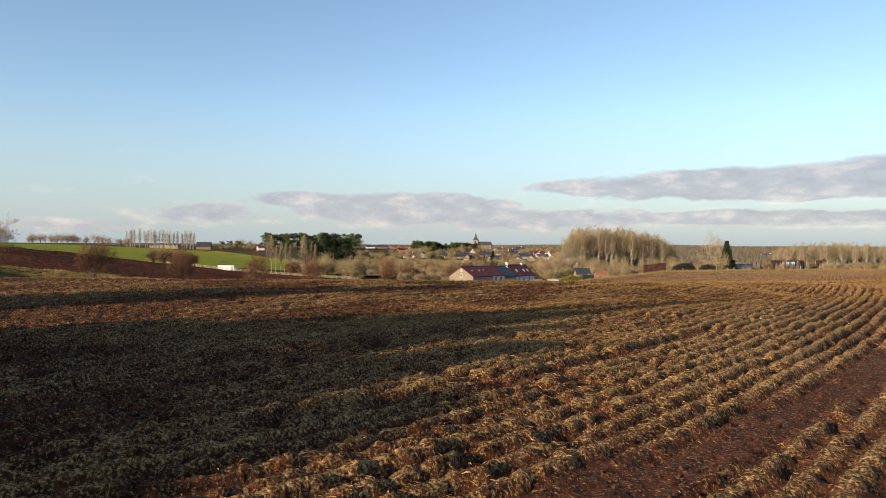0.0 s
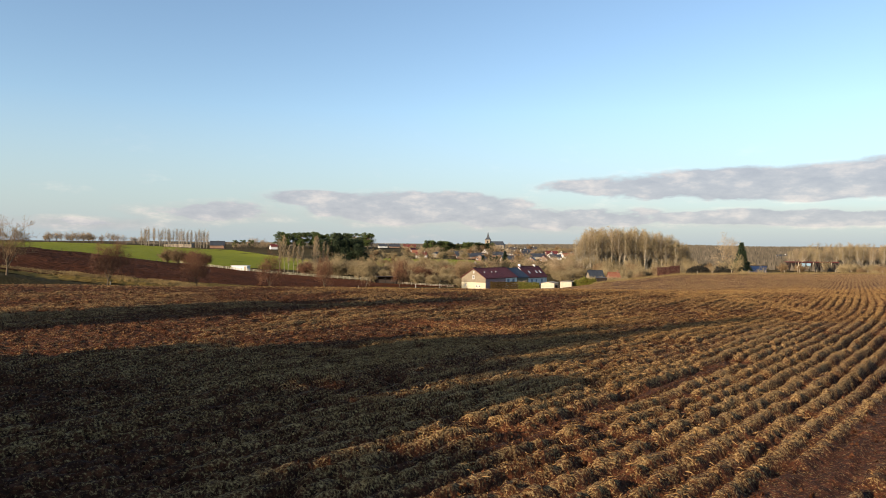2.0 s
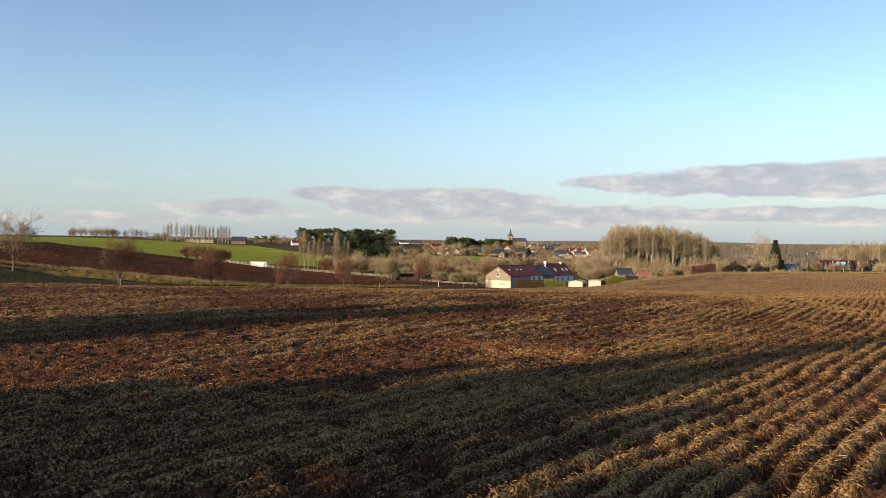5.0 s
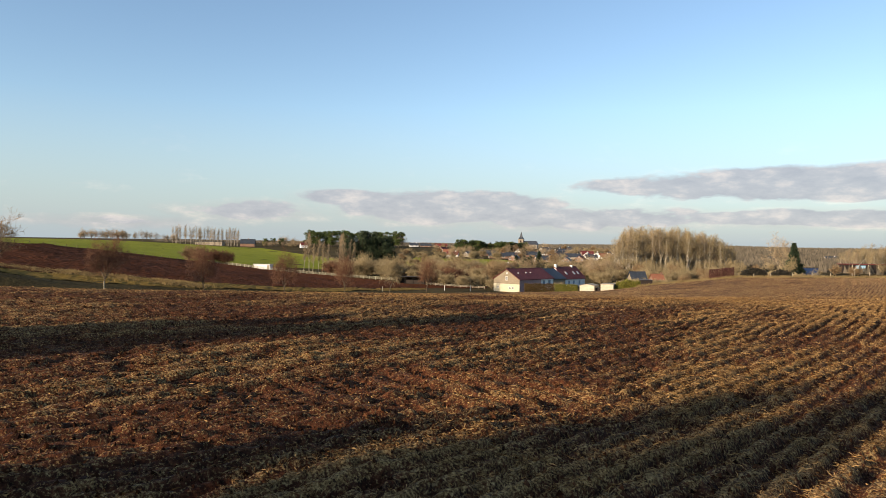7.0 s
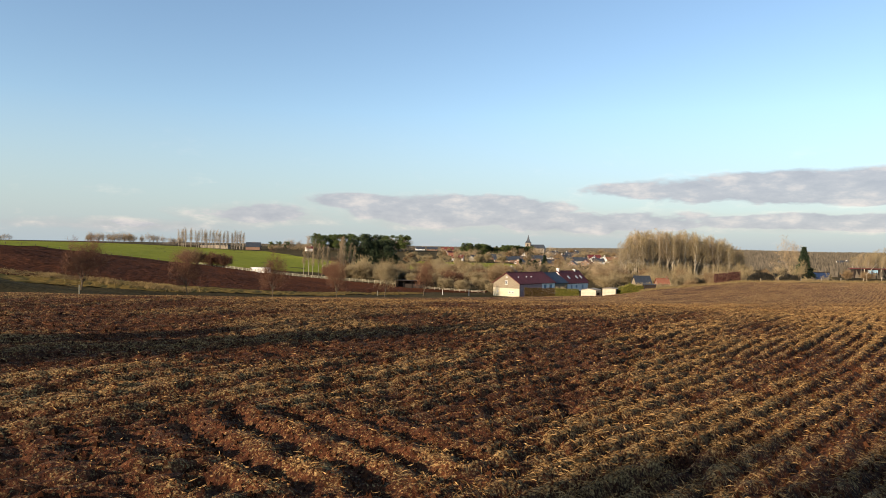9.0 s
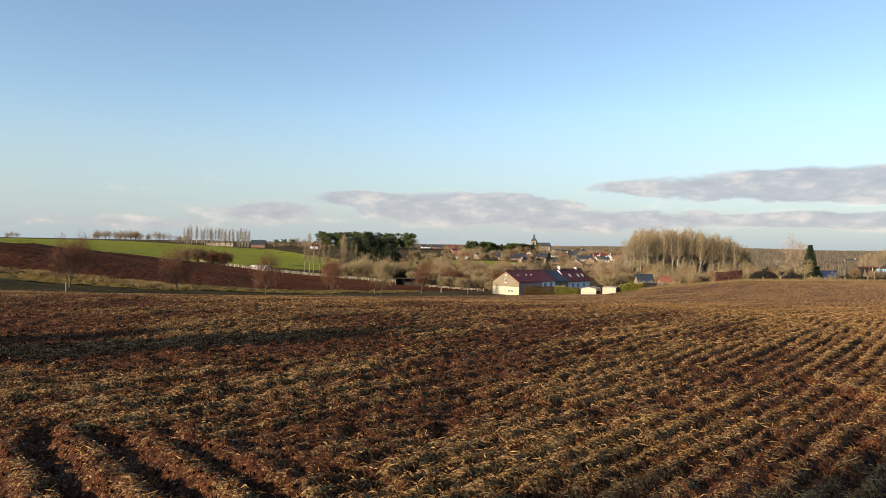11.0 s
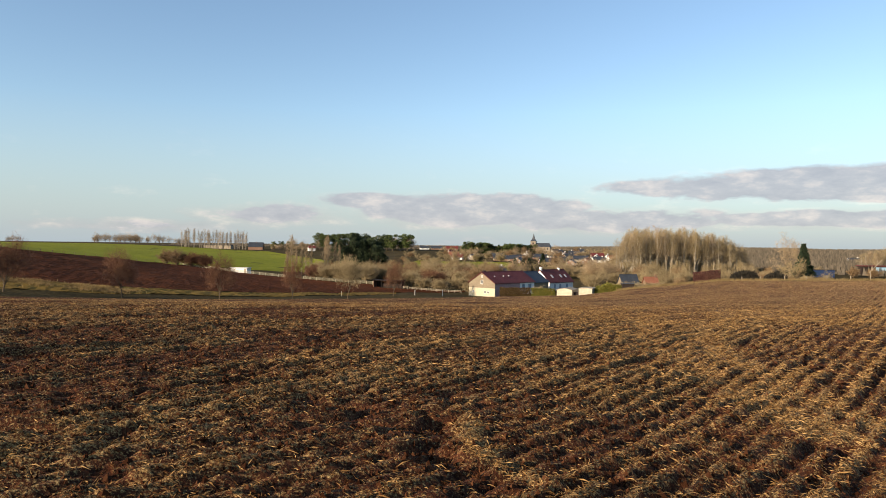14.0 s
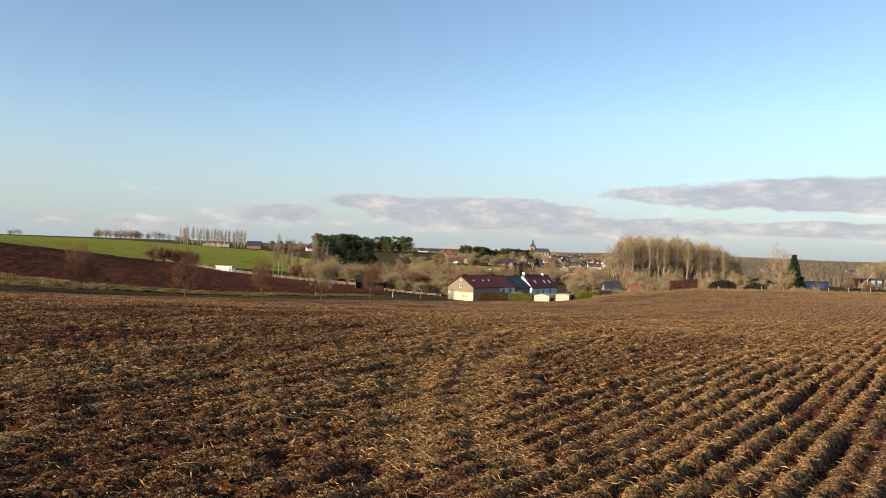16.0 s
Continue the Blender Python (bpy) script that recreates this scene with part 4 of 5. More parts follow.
for n in range(22):
    x, y = rng.choice([(-690, 900), (-432, 860), (-408, 850), (-240, 770), (-222, 760), (-208, 752)])
    s = rng.uniform(0.6, 1.0)
    plant(bare, "bare_tree", placed(x + rng.uniform(-9, 9), y + rng.uniform(-6, 6), rng.uniform(0, 6), s, s), "distant bare tree on the skyline", "tree", "trees on the skyline")
for n in range(26):
    x, y = rng.uniform(-262, -212), rng.uniform(735, 760)
    s = rng.uniform(0.45, 0.62)
    plant(rng.choice([pines[0], bare, willow]), "copse_tree", placed(x, y, rng.uniform(0, 6), s, s * 1.2), "dark tree of a copse at the top of the crop field", "tree", "copse on the hill")


# ---- buildings ----
def roofed(name, x, y, turn, length, width, eave, ridge, walls, roof, label, windows=(), chimney=(), group="", overhang=0.35, dz=0.0, lower=None, category="house"):
    """A house with its long axis turned that many degrees from +y to +x. windows: (face, along, sill, width, height), face being
    front, side or far; lower: material of the lower half of the front gable."""
    b = thing(name, pose(x, y, here(x, y) + dz, 0, 0, -turn), label, category, group)
    w = width / 2
    prism = [(-w, 0, -0.6), (w, 0, -0.6), (w, 0, eave), (0, 0, ridge), (-w, 0, eave), (-w, length, -0.6), (w, length, -0.6), (w, length, eave), (0, length, ridge), (-w, length, eave)]
    part("wall", prism, [(0, 1, 2, 3, 4), (9, 8, 7, 6, 5), (1, 6, 7, 2), (5, 0, 4, 9), (4, 3, 8, 9), (2, 7, 8, 3)], walls, b)
    if lower:
        part("plinth", *box(-w - 0.02, -0.06, -0.6, w + 0.02, 0.3, eave * 0.62), lower, b, "pale plastered ground floor")
    slope = math.hypot(w, ridge - eave)
    for s in (-1, 1):
        drop = (ridge - eave) / w * overhang
        o0, o1, th = -overhang, length + overhang, 0.18
        v = [(0, o0, ridge + 0.04), (0, o1, ridge + 0.04), (s * (w + overhang), o1, eave - drop + 0.04), (s * (w + overhang), o0, eave - drop + 0.04)]
        v += [(px, py, pz + th) for px, py, pz in v]
        f = [(0, 1, 2, 3), (7, 6, 5, 4), (0, 4, 5, 1), (1, 5, 6, 2), (2, 6, 7, 3), (3, 7, 4, 0)]
        part("roof", v, f if s > 0 else [p[::-1] for p in f], roof, b)
    part("ridge_cap", *tube([Vector((0, -overhang, ridge + 0.2)), Vector((0, length + overhang, ridge + 0.2))], [0.13, 0.13], 6), roof, b)
    for cx, cy, ch in chimney:
        c = part("chimney", *joined(box(cx - 0.4, cy - 0.3, eave, cx + 0.4, cy + 0.3, ridge + ch), box(cx - 0.48, cy - 0.38, ridge + ch, cx + 0.48, cy + 0.38, ridge + ch + 0.15)), walls, b)
        part("pot", *tube([Vector((cx, cy, ridge + ch + 0.1)), Vector((cx, cy, ridge + ch + 0.5))], [0.14, 0.11], 7), TILE_ORANGE, c)
    for face, along, sill, ww, hh in windows:
        if face == "front":
            m = (lambda a, z, out: (a, -out - (0.06 if lower and sill < eave * 0.9 else 0), z))
        elif face == "side":
            m = (lambda a, z, out: (w + out, a, z))
        else:
            m = (lambda a, z, out: (-w - out, a, z))

        def slab(a0, z0, a1, z1, o0, o1):
            v = [m(a, z, o) for o in (o0, o1) for a, z in ((a0, z0), (a1, z0), (a1, z1), (a0, z1))]
            return v, [(0, 1, 2, 3), (7, 6, 5, 4), (0, 4, 5, 1), (1, 5, 6, 2), (2, 6, 7, 3), (3, 7, 4, 0)]

        a0, a1, z0, z1 = along - ww / 2, along + ww / 2, sill, sill + hh
        win = part("window", *joined(slab(a0, z0, a0 + 0.09, z1, -0.05, 0.04), slab(a1 - 0.09, z0, a1, z1, -0.05, 0.04), slab(a0, z1 - 0.09, a1, z1, -0.05, 0.04),
                                     slab(a0, z0, a1, z0 + 0.09, -0.05, 0.04), slab(along - 0.03, z0, along + 0.03, z1, -0.05, 0.035)), WHITE, b)
        part("pane", *slab(a0 + 0.07, z0 + 0.07, a1 - 0.07, z1 - 0.07, -0.02, 0.015), GLASS if walls is not WHITE or face == "front" else GLASS_SKY, win)
        part("sill", *slab(a0 - 0.1, z0 - 0.1, a1 + 0.1, z0, -0.02, 0.12), CONCRETE, win)
    return b


AXIS = 35.0
ax, ay = math.sin(radians(AXIS)), math.cos(radians(AXIS))
# the long farmhouse: its near gable stands at the field's edge
gx, gy = 2.75, 240.9
base = -11.0 - here(gx, gy)
farm = roofed("farmhouse", gx, gy, AXIS, 20.5, 10.0, 3.9, 7.0, GREY_WALL, TILE_RED, "long farmhouse with grey brick gable and dark red tiled roof",
              windows=(("front", 0.0, 3.6, 0.9, 1.2), ("front", 1.35, 0.75, 0.8, 0.8), ("front", 2.5, 0.75, 0.8, 0.8), ("front", 0.1, 5.6, 0.5, 0.6), ("front", -3.2, 1.0, 0.5, 0.7)),
              dz=base, lower=PLASTER)
part("chimney", *box(-2.5, 3.2, 4.2, -1.7, 4.2, 7.5), DARK_WOOD, farm, "dark sooty chimney")
part("side_wall", *box(5.0, 0.3, -0.6, 5.05, 12.6, 3.7), PINK_WALL, farm, "pinkish brick side wall")
white = part("white_wall", *box(5.0, 12.7, -0.6, 5.07, 20.3, 3.75), WHITE, farm, "white-painted stretch of side wall")
for a in (14.4, 17.8):
    part("window_frame", *box(5.07, a - 0.75, 1.9, 5.12, a + 0.75, 3.4), FENCE_PAINT, white)
    part("pane", *box(5.121, a - 0.65, 2.0, 5.14, a + 0.65, 3.3), GLASS_SKY, white, "bluish window pane")
for a in (3.0, 7.5, 10.2):
    part("roof_vent", *box(2.2, a, 5.75, 2.5, a + 0.3, 6.05), METAL, farm)
roofed("barn", gx + ax * 20.9, gy + ay * 20.9, AXIS, 8.0, 9.6, 3.6, 6.7, GREY_WALL, SLATE, "slate-roofed barn built on to a farmhouse", dz=-11.0 - here(gx + ax * 20.9, gy + ay * 20.9), category="barn")
h2 = roofed("white_house", 20.6, 276.5, 38.0, 14.0, 8.6, 4.4, 8.4, WHITE, TILE_RED, "white house with a dark red roof and gable chimney",
            windows=(("side", 3.0, 2.2, 1.3, 1.5), ("side", 6.2, 2.2, 1.3, 1.5), ("side", 10.2, 2.2, 1.3, 1.5), ("front", -1.6, 2.4, 1.1, 1.3), ("front", 1.6, 2.4, 1.1, 1.3), ("front", 0.0, 5.4, 0.9, 1.1)),
            chimney=((0.0, 0.5, 1.0), (0.0, 11.0, 0.6)), dz=-12.5 - here(20.6, 276.5))
for a, b in ((3.4, 0.8), (8.6, 0.8), (11.4, 0.7)):
    part("skylight", *[[(2.0, a, 6.78), (3.0, a, 5.85), (3.0, a + b, 5.85), (2.0, a + b, 6.78), (2.05, a, 6.88), (3.05, a, 5.95), (3.05, a + b, 5.95), (2.05, a + b, 6.88)],
                       [(3, 2, 1, 0), (4, 5, 6, 7), (0, 1, 5, 4), (1, 2, 6, 5), (2, 3, 7, 6), (3, 0, 4, 7)]], METAL, h2)
roofed("white_house", 2.6, 352, 12, 9, 7.0, 4.4, 7.6, WHITE, SLATE, "small white gabled house behind a farmhouse",
       windows=(("front", -1.5, 1.8, 1.2, 1.3), ("front", 1.6, 1.8, 1.2, 1.3), ("front", 0, 4.2, 1.0, 1.1)), chimney=((0, 6, 0.7),), dz=-1.6)
roofed("garden_house", 59.0, 293, 78, 4.4, 4.6, 2.6, 5.0, BRICK, TILE_ORANGE, "small house with an orange tiled roof below the wood", dz=-0.6, chimney=((0, 4, 0.6),), windows=(("front", 0, 1.2, 1.1, 1.2), ("side", 2, 1.0, 1.2, 1.2)))
roofed("garden_house", 48.8, 282, 72, 6, 6, 2.8, 7.0, GREY_WALL, SLATE, "small house with a steep blue-slate roof below the wood", dz=-1.5, windows=(("front", 0, 1.2, 1.1, 1.2), ("side", 3, 1.0, 1.2, 1.2)))


def garage(x, y, turn, width, depth, height, rise, label):
    g = thing("garage", pose(x, y, here(x, y), 0, 0, turn), label, "garage", "garages at the field edge")
    w = width / 2
    v = [(-w, 0, -0.5), (w, 0, -0.5), (w, 0, height), (0, 0, height + rise), (-w, 0, height)]
    v += [(px, depth, pz) for px, py, pz in v]
    part("wall", v, [(0, 1, 2, 3, 4), (9, 8, 7, 6, 5), (1, 6, 7, 2), (5, 0, 4, 9), (0, 5, 6, 1), (2, 7, 8, 3), (3, 8, 9, 4)], CONCRETE, g)
    for s in (-1, 1):
        r = [(0, -0.15, height + rise + 0.01), (s * (w + 0.15), -0.15, height - 0.02), (s * (w + 0.15), depth + 0.15, height - 0.02), (0, depth + 0.15, height + rise + 0.01)]
        r += [(px, py, pz + 0.09) for px, py, pz in r]
        part("roof", r, [(3, 2, 1, 0), (4, 5, 6, 7), (0, 1, 5, 4), (1, 2, 6, 5), (2, 3, 7, 6), (3, 0, 4, 7)], OLD_WOOD, g)
    for k in range(5):
        part("panel_joint", *box(-w + 0.02, -0.02, 0.3 + 0.42 * k, w - 0.02, -0.005, 0.33 + 0.42 * k), OLD_WOOD, g)
    return g


garage(26.7, 228.2, -20, 4.4, 6, 2.2, 0.45, "cream concrete garage with a low gabled roof")
garage(32.3, 226.3, -16, 3.7, 6, 2.15, 0.1, "cream concrete garage with a flat roof")
# Dark box added for the shaded gap between the garages.
part("garden_shed", *box(-0.75, 0, -0.4, 0.75, 2.5, 1.9), DARK_WOOD).matrix_basis = pose(29.7, 228.6, here(29.7, 228.6), 0, 0, -18)
tagged(bpy.data.objects["garden_shed"], "dark box standing in for the shaded gap between two garages", "shed")
shed = thing("garden_shed", pose(43.9, 226.5, here(43.9, 226.5), 0, 0, 4), "dark green boarded shed beside a hedge", "shed")
part("wall", *box(-1.6, 0, -0.4, 1.6, 2.4, 2.0), DARK_WOOD, shed)
part("roof", *box(-1.75, -0.15, 2.0, 1.75, 2.55, 2.12), SLATE, shed)


def straight_hedge(x0, y0, x1, y1, height, deep, material, label, seed):
    """A clipped hedge: a close-set body of leafy twigs along a line."""
    rg = np.random.default_rng(seed)
    long = math.hypot(x1 - x0, y1 - y0)
    n = int(long * 700)
    t, s, h = rg.random(n), rg.uniform(-1, 1, n), rg.random(n)
    nx, ny = -(y1 - y0) / long, (x1 - x0) / long
    x, y = x0 + (x1 - x0) * t + nx * s * deep / 2, y0 + (y1 - y0) * t + ny * s * deep / 2
    p = np.stack([x, y, ground_height(x, y) + h * height * (0.95 + 0.1 * grid_noise(t * long / 1.1, t * 0, seed))], -1)
    d = rg.normal(0, 1, p.shape)
    d /= np.linalg.norm(d, axis=1, keepdims=True)
    return tagged(part("hedge", *spikes(p, p + d * rg.uniform(0.12, 0.3, (n, 1)), 0.07), material), label, "hedge")


straight_hedge(8.4, 236.6, 17.3, 233.3, 2.8, 1.2, HEDGE_BROWN, "clipped brown beech hedge along the farmhouse garden", 51)
straight_hedge(17.6, 233.2, 24.2, 230.5, 2.7, 1.3, LEAF_GREEN, "clipped olive-green hedge beside the garages", 52)
straight_hedge(58.7, 216.6, 65.2, 215.6, 2.8, 1.6, HEDGE_RED, "clipped dull red bare hedge at the field corner", 53)
plant(thicket, "bush", placed(19.8, 243, 1, 0.55, 0.6), "bare garden shrub in front of the barn", "bush")

# open shelter of dark boards at the corner of the ploughed field
shelter = thing("field_shelter", pose(-33.0, 268.5, here(-33, 268.5), 0, 0, -8), "dark open-fronted field shelter of tarred boards", "shelter")
part("back_wall", *box(-4.2, 3.0, -0.3, 6.2, 3.15, 2.4), DARK_WOOD, shelter)
part("side_wall", *box(-4.2, 0, -0.3, -4.05, 3.0, 2.4), BRICK, shelter, "reddish brick end wall")
part("side_wall", *box(6.05, 0, -0.3, 6.2, 3.0, 2.2), DARK_WOOD, shelter)
part("roof", *box(-4.5, -0.4, 2.4, 6.5, 3.4, 2.55), DARK_WOOD, shelter)
for a in (-1.2, 1.8, 4.4):
    part("front_post", *box(a, 0, -0.3, a + 0.14, 0.14, 2.4), DARK_WOOD, shelter)

# white field hut and cream rail fence
hut = thing("field_hut", pose(-96.4, 293.8, here(-96.4, 293.8), 0, 0, -4), "small white hut with a pale flat roof by the fence", "hut")
part("wall", *box(-3.4, -1.6, -0.4, 3.4, 1.8, 2.0), WHITE, hut)
part("roof", *box(-3.7, -1.9, 2.0, 3.7, 2.1, 2.2), METAL, hut)
part("door", *box(2.2, -1.66, 0.0, 3.1, -1.6, 1.8), OLD_WOOD, hut)


def rail_fence(points, label, spacing=2.6, height=1.25, rails=(0.45, 0.8, 1.15), paint=FENCE_PAINT):
    f = thing("rail_fence", Matrix(), label, "fence", "rail fences")
    lengths = [0.0]
    for (x0, y0), (x1, y1) in zip(points, points[1:]):
        lengths.append(lengths[-1] + math.hypot(x1 - x0, y1 - y0))
    n = int(lengths[-1] / spacing)
    spots = [Vector((x, y, here(x, y))) for x, y in ((float(np.interp(i * spacing, lengths, [p[0] for p in points])), float(np.interp(i * spacing, lengths, [p[1] for p in points]))) for i in range(n + 1))]
    post_mesh = mesh_of("post", *box(-0.07, -0.07, -0.3, 0.07, 0.07, height), paint)
    for p in spots:
        o = new("post", post_mesh)
        o.parent, o.location = f, p
    for h in rails:
        for a, b in zip(spots, spots[1:]):
            d = (b - a).normalized().cross(Vector((0, 0, 1))) * 0.03
            u = Vector((0, 0, 0.045))
            o = Vector((0, 0, h))
            v = [a + o - d - u, a + o + d - u, a + o + d + u, a + o - d + u, b + o - d - u, b + o + d - u, b + o + d + u, b + o - d + u]
            part("rail", v, [(3, 2, 1, 0), (4, 5, 6, 7), (0, 1, 5, 4), (1, 2, 6, 5), (2, 3, 7, 6), (3, 0, 4, 7)], paint, f)
    return f


rail_fence([(-131, 311), (-116, 301), (-98.5, 291), (-72, 289.5), (-52, 288), (-41, 285), (-34, 276)], "cream rail fence along the top of the ploughed field")
rail_fence([(-26, 266), (-14, 256), (-3, 250)], "yellowish rail fence beside the farmhouse garden", 2.4, 0.85, (0.4, 0.75), OLD_WOOD)
rail_fence([(-158, 190), (-146, 225), (-141.5, 262), (-133, 305)], "pale wire-and-post fence between crop and soil", 5.0, 0.8, (), BARK)


# ---- blue store, pole and sheds beyond the eastern crest ----
store = thing("storage_container", pose(187, 453, here(187, 453), 0, 0, 4), "blue sheet-metal storage container beyond the field", "container")
part("body", *box(-10, 0, 0, 4, 3, 4.2), BLUE, store)
part("roof", *box(-10.2, -0.2, 4.2, 4.2, 3.2, 4.5), DARK_WOOD, store)
for k in range(13):
    part("rib", *box(-9.6 + k * 1.06, -0.1, 0.2, -9.4 + k * 1.06, 0.0, 4.1), BLUE, store)
barn = thing("long_shed", pose(237, 487, here(237, 487), 0, 0, 4), "long low dark shed with pale blue doors", "shed")
part("wall", *box(-17, 0, -0.5, 17, 6, 5.6), DARK_WOOD, barn)
part("roof", *box(-17.4, -0.4, 5.6, 17.4, 6.4, 6.1), TILE_RED, barn)
for a in (-8.5, -5.2):
    part("door", *box(a, -0.12, 1.0, a + 2.9, 0.0, 5.0), PALE_BLUE, barn)
for a in (-11, -0.5, 6, 12):
    part("post", *box(a, -0.2, -0.5, a + 0.35, 0.1, 5.6), CONCRETE, barn)
pole = thing("barrier_pole", pose(176.5, 380, here(176.5, 380) + 1.5), "raised pale barrier pole with a yellow lamp", "pole")
part("stand", *tube([Vector((0, 0, -0.3)), Vector((0, 0, 4.2))], [0.13, 0.10], 6), OLD_WOOD, pole)
part("boom", *tube([Vector((-0.6, 0, 3.6)), Vector((5.2, 0, 9.8))], [0.09, 0.06], 6), CONCRETE, pole)

# ---- village ----
churchyard = (22.0, 850.0)
church = thing("church", pose(churchyard[0], churchyard[1], here(*churchyard), 0, 0, -12), "old stone village church with a slate spire", "church")
part("tower", *joined(box(-3.0, -3.0, -2, 3.0, 3.0, 10.5), box(-3.3, -3.3, 10.2, 3.3, 3.3, 10.9)), STONE, church)
spire = [(-3.2, -3.2, 10.9), (3.2, -3.2, 10.9), (3.2, 3.2, 10.9), (-3.2, 3.2, 10.9), (-1.5, -1.5, 13.6), (1.5, -1.5, 13.6), (1.5, 1.5, 13.6), (-1.5, 1.5, 13.6), (0, 0, 20.5)]
part("spire", spire, [(3, 2, 1, 0), (0, 1, 5, 4), (1, 2, 6, 5), (2, 3, 7, 6), (3, 0, 4, 7), (4, 5, 8), (5, 6, 8), (6, 7, 8), (7, 4, 8)], SLATE, church)
part("nave", *box(3.0, -4.5, -2, 20.0, 4.5, 4.6), STONE, church)
part("nave_roof", [(2.9, -5.0, 4.4), (20.4, -5.0, 4.4), (20.4, 5.0, 4.4), (2.9, 5.0, 4.4), (2.9, 0, 9.0), (18.5, 0, 9.0)],
     [(0, 1, 5, 4), (2, 3, 4, 5), (3, 0, 4), (1, 2, 5), (3, 2, 1, 0)], SLATE, church)
for a in (6.0, 10.0, 14.0, 17.5):
    part("window", *box(a - 0.5, -4.56, 1.0, a + 0.5, -4.5, 3.6), GLASS, church)
part("belfry_louvre", *box(-0.8, -3.06, 7.0, 0.8, -3.0, 9.4), DARK_WOOD, church)
part("gable_porch", [(-7, -4, -2), (-3, -4, -2), (-3, 1, -2), (-7, 1, -2), (-7, -4, 2.5), (-3, -4, 2.5), (-3, 1, 2.5), (-7, 1, 2.5), (-5, -4, 5), (-5, 1, 5)],
     [(0, 1, 5, 8, 4), (2, 3, 7, 9, 6), (1, 2, 6, 5), (3, 0, 4, 7), (4, 8, 9, 7), (8, 5, 6, 9)], SLATE, church)

village = ((-42, 660, 80, 14, WHITE, SLATE), (-29, 575, 20, 10, STONE, SLATE), (-10, 560, 84, 16, BRICK, SLATE), (4, 572, 75, 11, BRICK, SLATE),
           (24, 512, 70, 11, BRICK, SLATE), (36, 545, 60, 10, BRICK, SLATE), (51, 570, 95, 12, STONE, SLATE), (64, 556, 80, 10, WHITE, SLATE),
           (79, 590, 70, 11, WHITE, TILE_ORANGE), (90, 600, 20, 10, WHITE, SLATE), (-52, 628, 85, 9, BRICK, TILE_ORANGE), (-60, 690, 30, 10, BRICK, TILE_RED), (20, 600, 85, 12, BRICK, SLATE),
           (32, 640, 80, 14, WHITE, SLATE), (-18, 610, 88, 14, BRICK, SLATE), (46, 620, 60, 10, STONE, SLATE),
           (70, 640, 80, 12, BRICK, TILE_RED), (95, 650, 85, 12, WHITE, SLATE), (115, 680, 60, 11, WHITE, TILE_ORANGE), (-44, 575, 95, 10, WHITE, TILE_RED),
           (54, 700, 85, 14, BRICK, SLATE), (40, 740, 60, 13, WHITE, SLATE), (62, 780, 80, 14, WHITE, SLATE), (8, 525, 20, 9, BRICK, SLATE), (44, 500, 15, 9, BRICK, SLATE), (56, 525, 25, 9, BRICK, TILE_RED), (70, 600, 15, 9, WHITE, SLATE), (82, 625, 10, 9, WHITE, SLATE), (14, 650, 5, 9, WHITE, SLATE), (104, 610, 15, 9, STONE, SLATE), (48, 660, 10, 9, WHITE, TILE_RED),
           (-80, 832, 84, 16, BRICK, TILE_RED), (-98, 838, 80, 14, BRICK, SLATE), (-112, 842, 75, 12, WHITE, SLATE), (236, 655, 60, 12, STONE, SLATE), (300, 690, 80, 13, WHITE, SLATE))
for x, y, turn, long, wall, roof in village:
    tint = {"white_paint": "white", "red_brick": "red brick", "church_stone": "grey stone"}[wall.name]
    cover = {"blue_grey_slate": "slate", "dark_red_tiles": "dark red tiled", "orange_tiles": "orange tiled"}[roof.name]
    roofed("village_house", x, y, turn, long * 0.9, 6.4, 2.4, 4.8, wall, roof, f"{tint} village house with {cover} roof",
           windows=(("front", -1.8, 1.2, 1.3, 1.4), ("front", 1.8, 1.2, 1.3, 1.4), ("side", long * 0.25, 1.2, 1.4, 1.4), ("side", long * 0.7, 1.2, 1.4, 1.4), ("front", 0, 3.3, 0.9, 1.0)),
           chimney=((0, long * 0.7, 0.6),), group="village houses", dz=-0.6)
for n in range(270):
    y = rng.uniform(345, 760)
    x = rng.uniform(-0.11, 0.2) * y + 4
    if any(abs(x - v[0]) < 9 and -26 < y - v[1] < 12 for v in village) or (-60 < x < 6 and 395 < y < 530):
        continue
    s = rng.uniform(0.55, 1.0)
    kind = rng.choice([willow, willow, thicket_brown, bare, thicket])
    plant(kind, "garden_tree", placed(x, y, rng.uniform(0, 6), s * (1.3 if kind in (thicket, thicket_brown) else 0.85), s * 1.3), "bare brown tree among the village gardens", "tree", "trees in the village")
for n in range(44):
    u = n / 43
    x, y = -40 + 62 * u + rng.uniform(-1, 1), 660 + 25 * u + rng.uniform(-4, 4)
    s = rng.uniform(0.5, 0.68) * (1.0 if u > 0.35 else 1.15)
    plant(rng.choice([pines[0], fir, pines[1]]), "evergreen", placed(x, y, rng.uniform(0, 6), s, s * 1.2), "dark evergreen in a row below the church", "tree", "evergreens below the church")
for x, y, s in ((26, 500, 0.55), (13.5, 420, 0.5), (17, 425, 0.5), (9, 428, 0.5)):
    plant(fir, "fir", placed(x, y, x, s, s * 1.4), "dark conifer between village houses", "tree", "conifers in the village")

for n in range(46):
    y = rng.uniform(400, 610)
    x = rng.uniform(-0.15, -0.06) * y
    s = rng.uniform(0.45, 0.8)
    plant(rng.choice([thicket, thicket_brown, willow]), "bush", placed(x, y, rng.uniform(0, 6), s, s * 1.3), "bare olive-brown thicket on the far slope", "bush", "thickets in the valley")

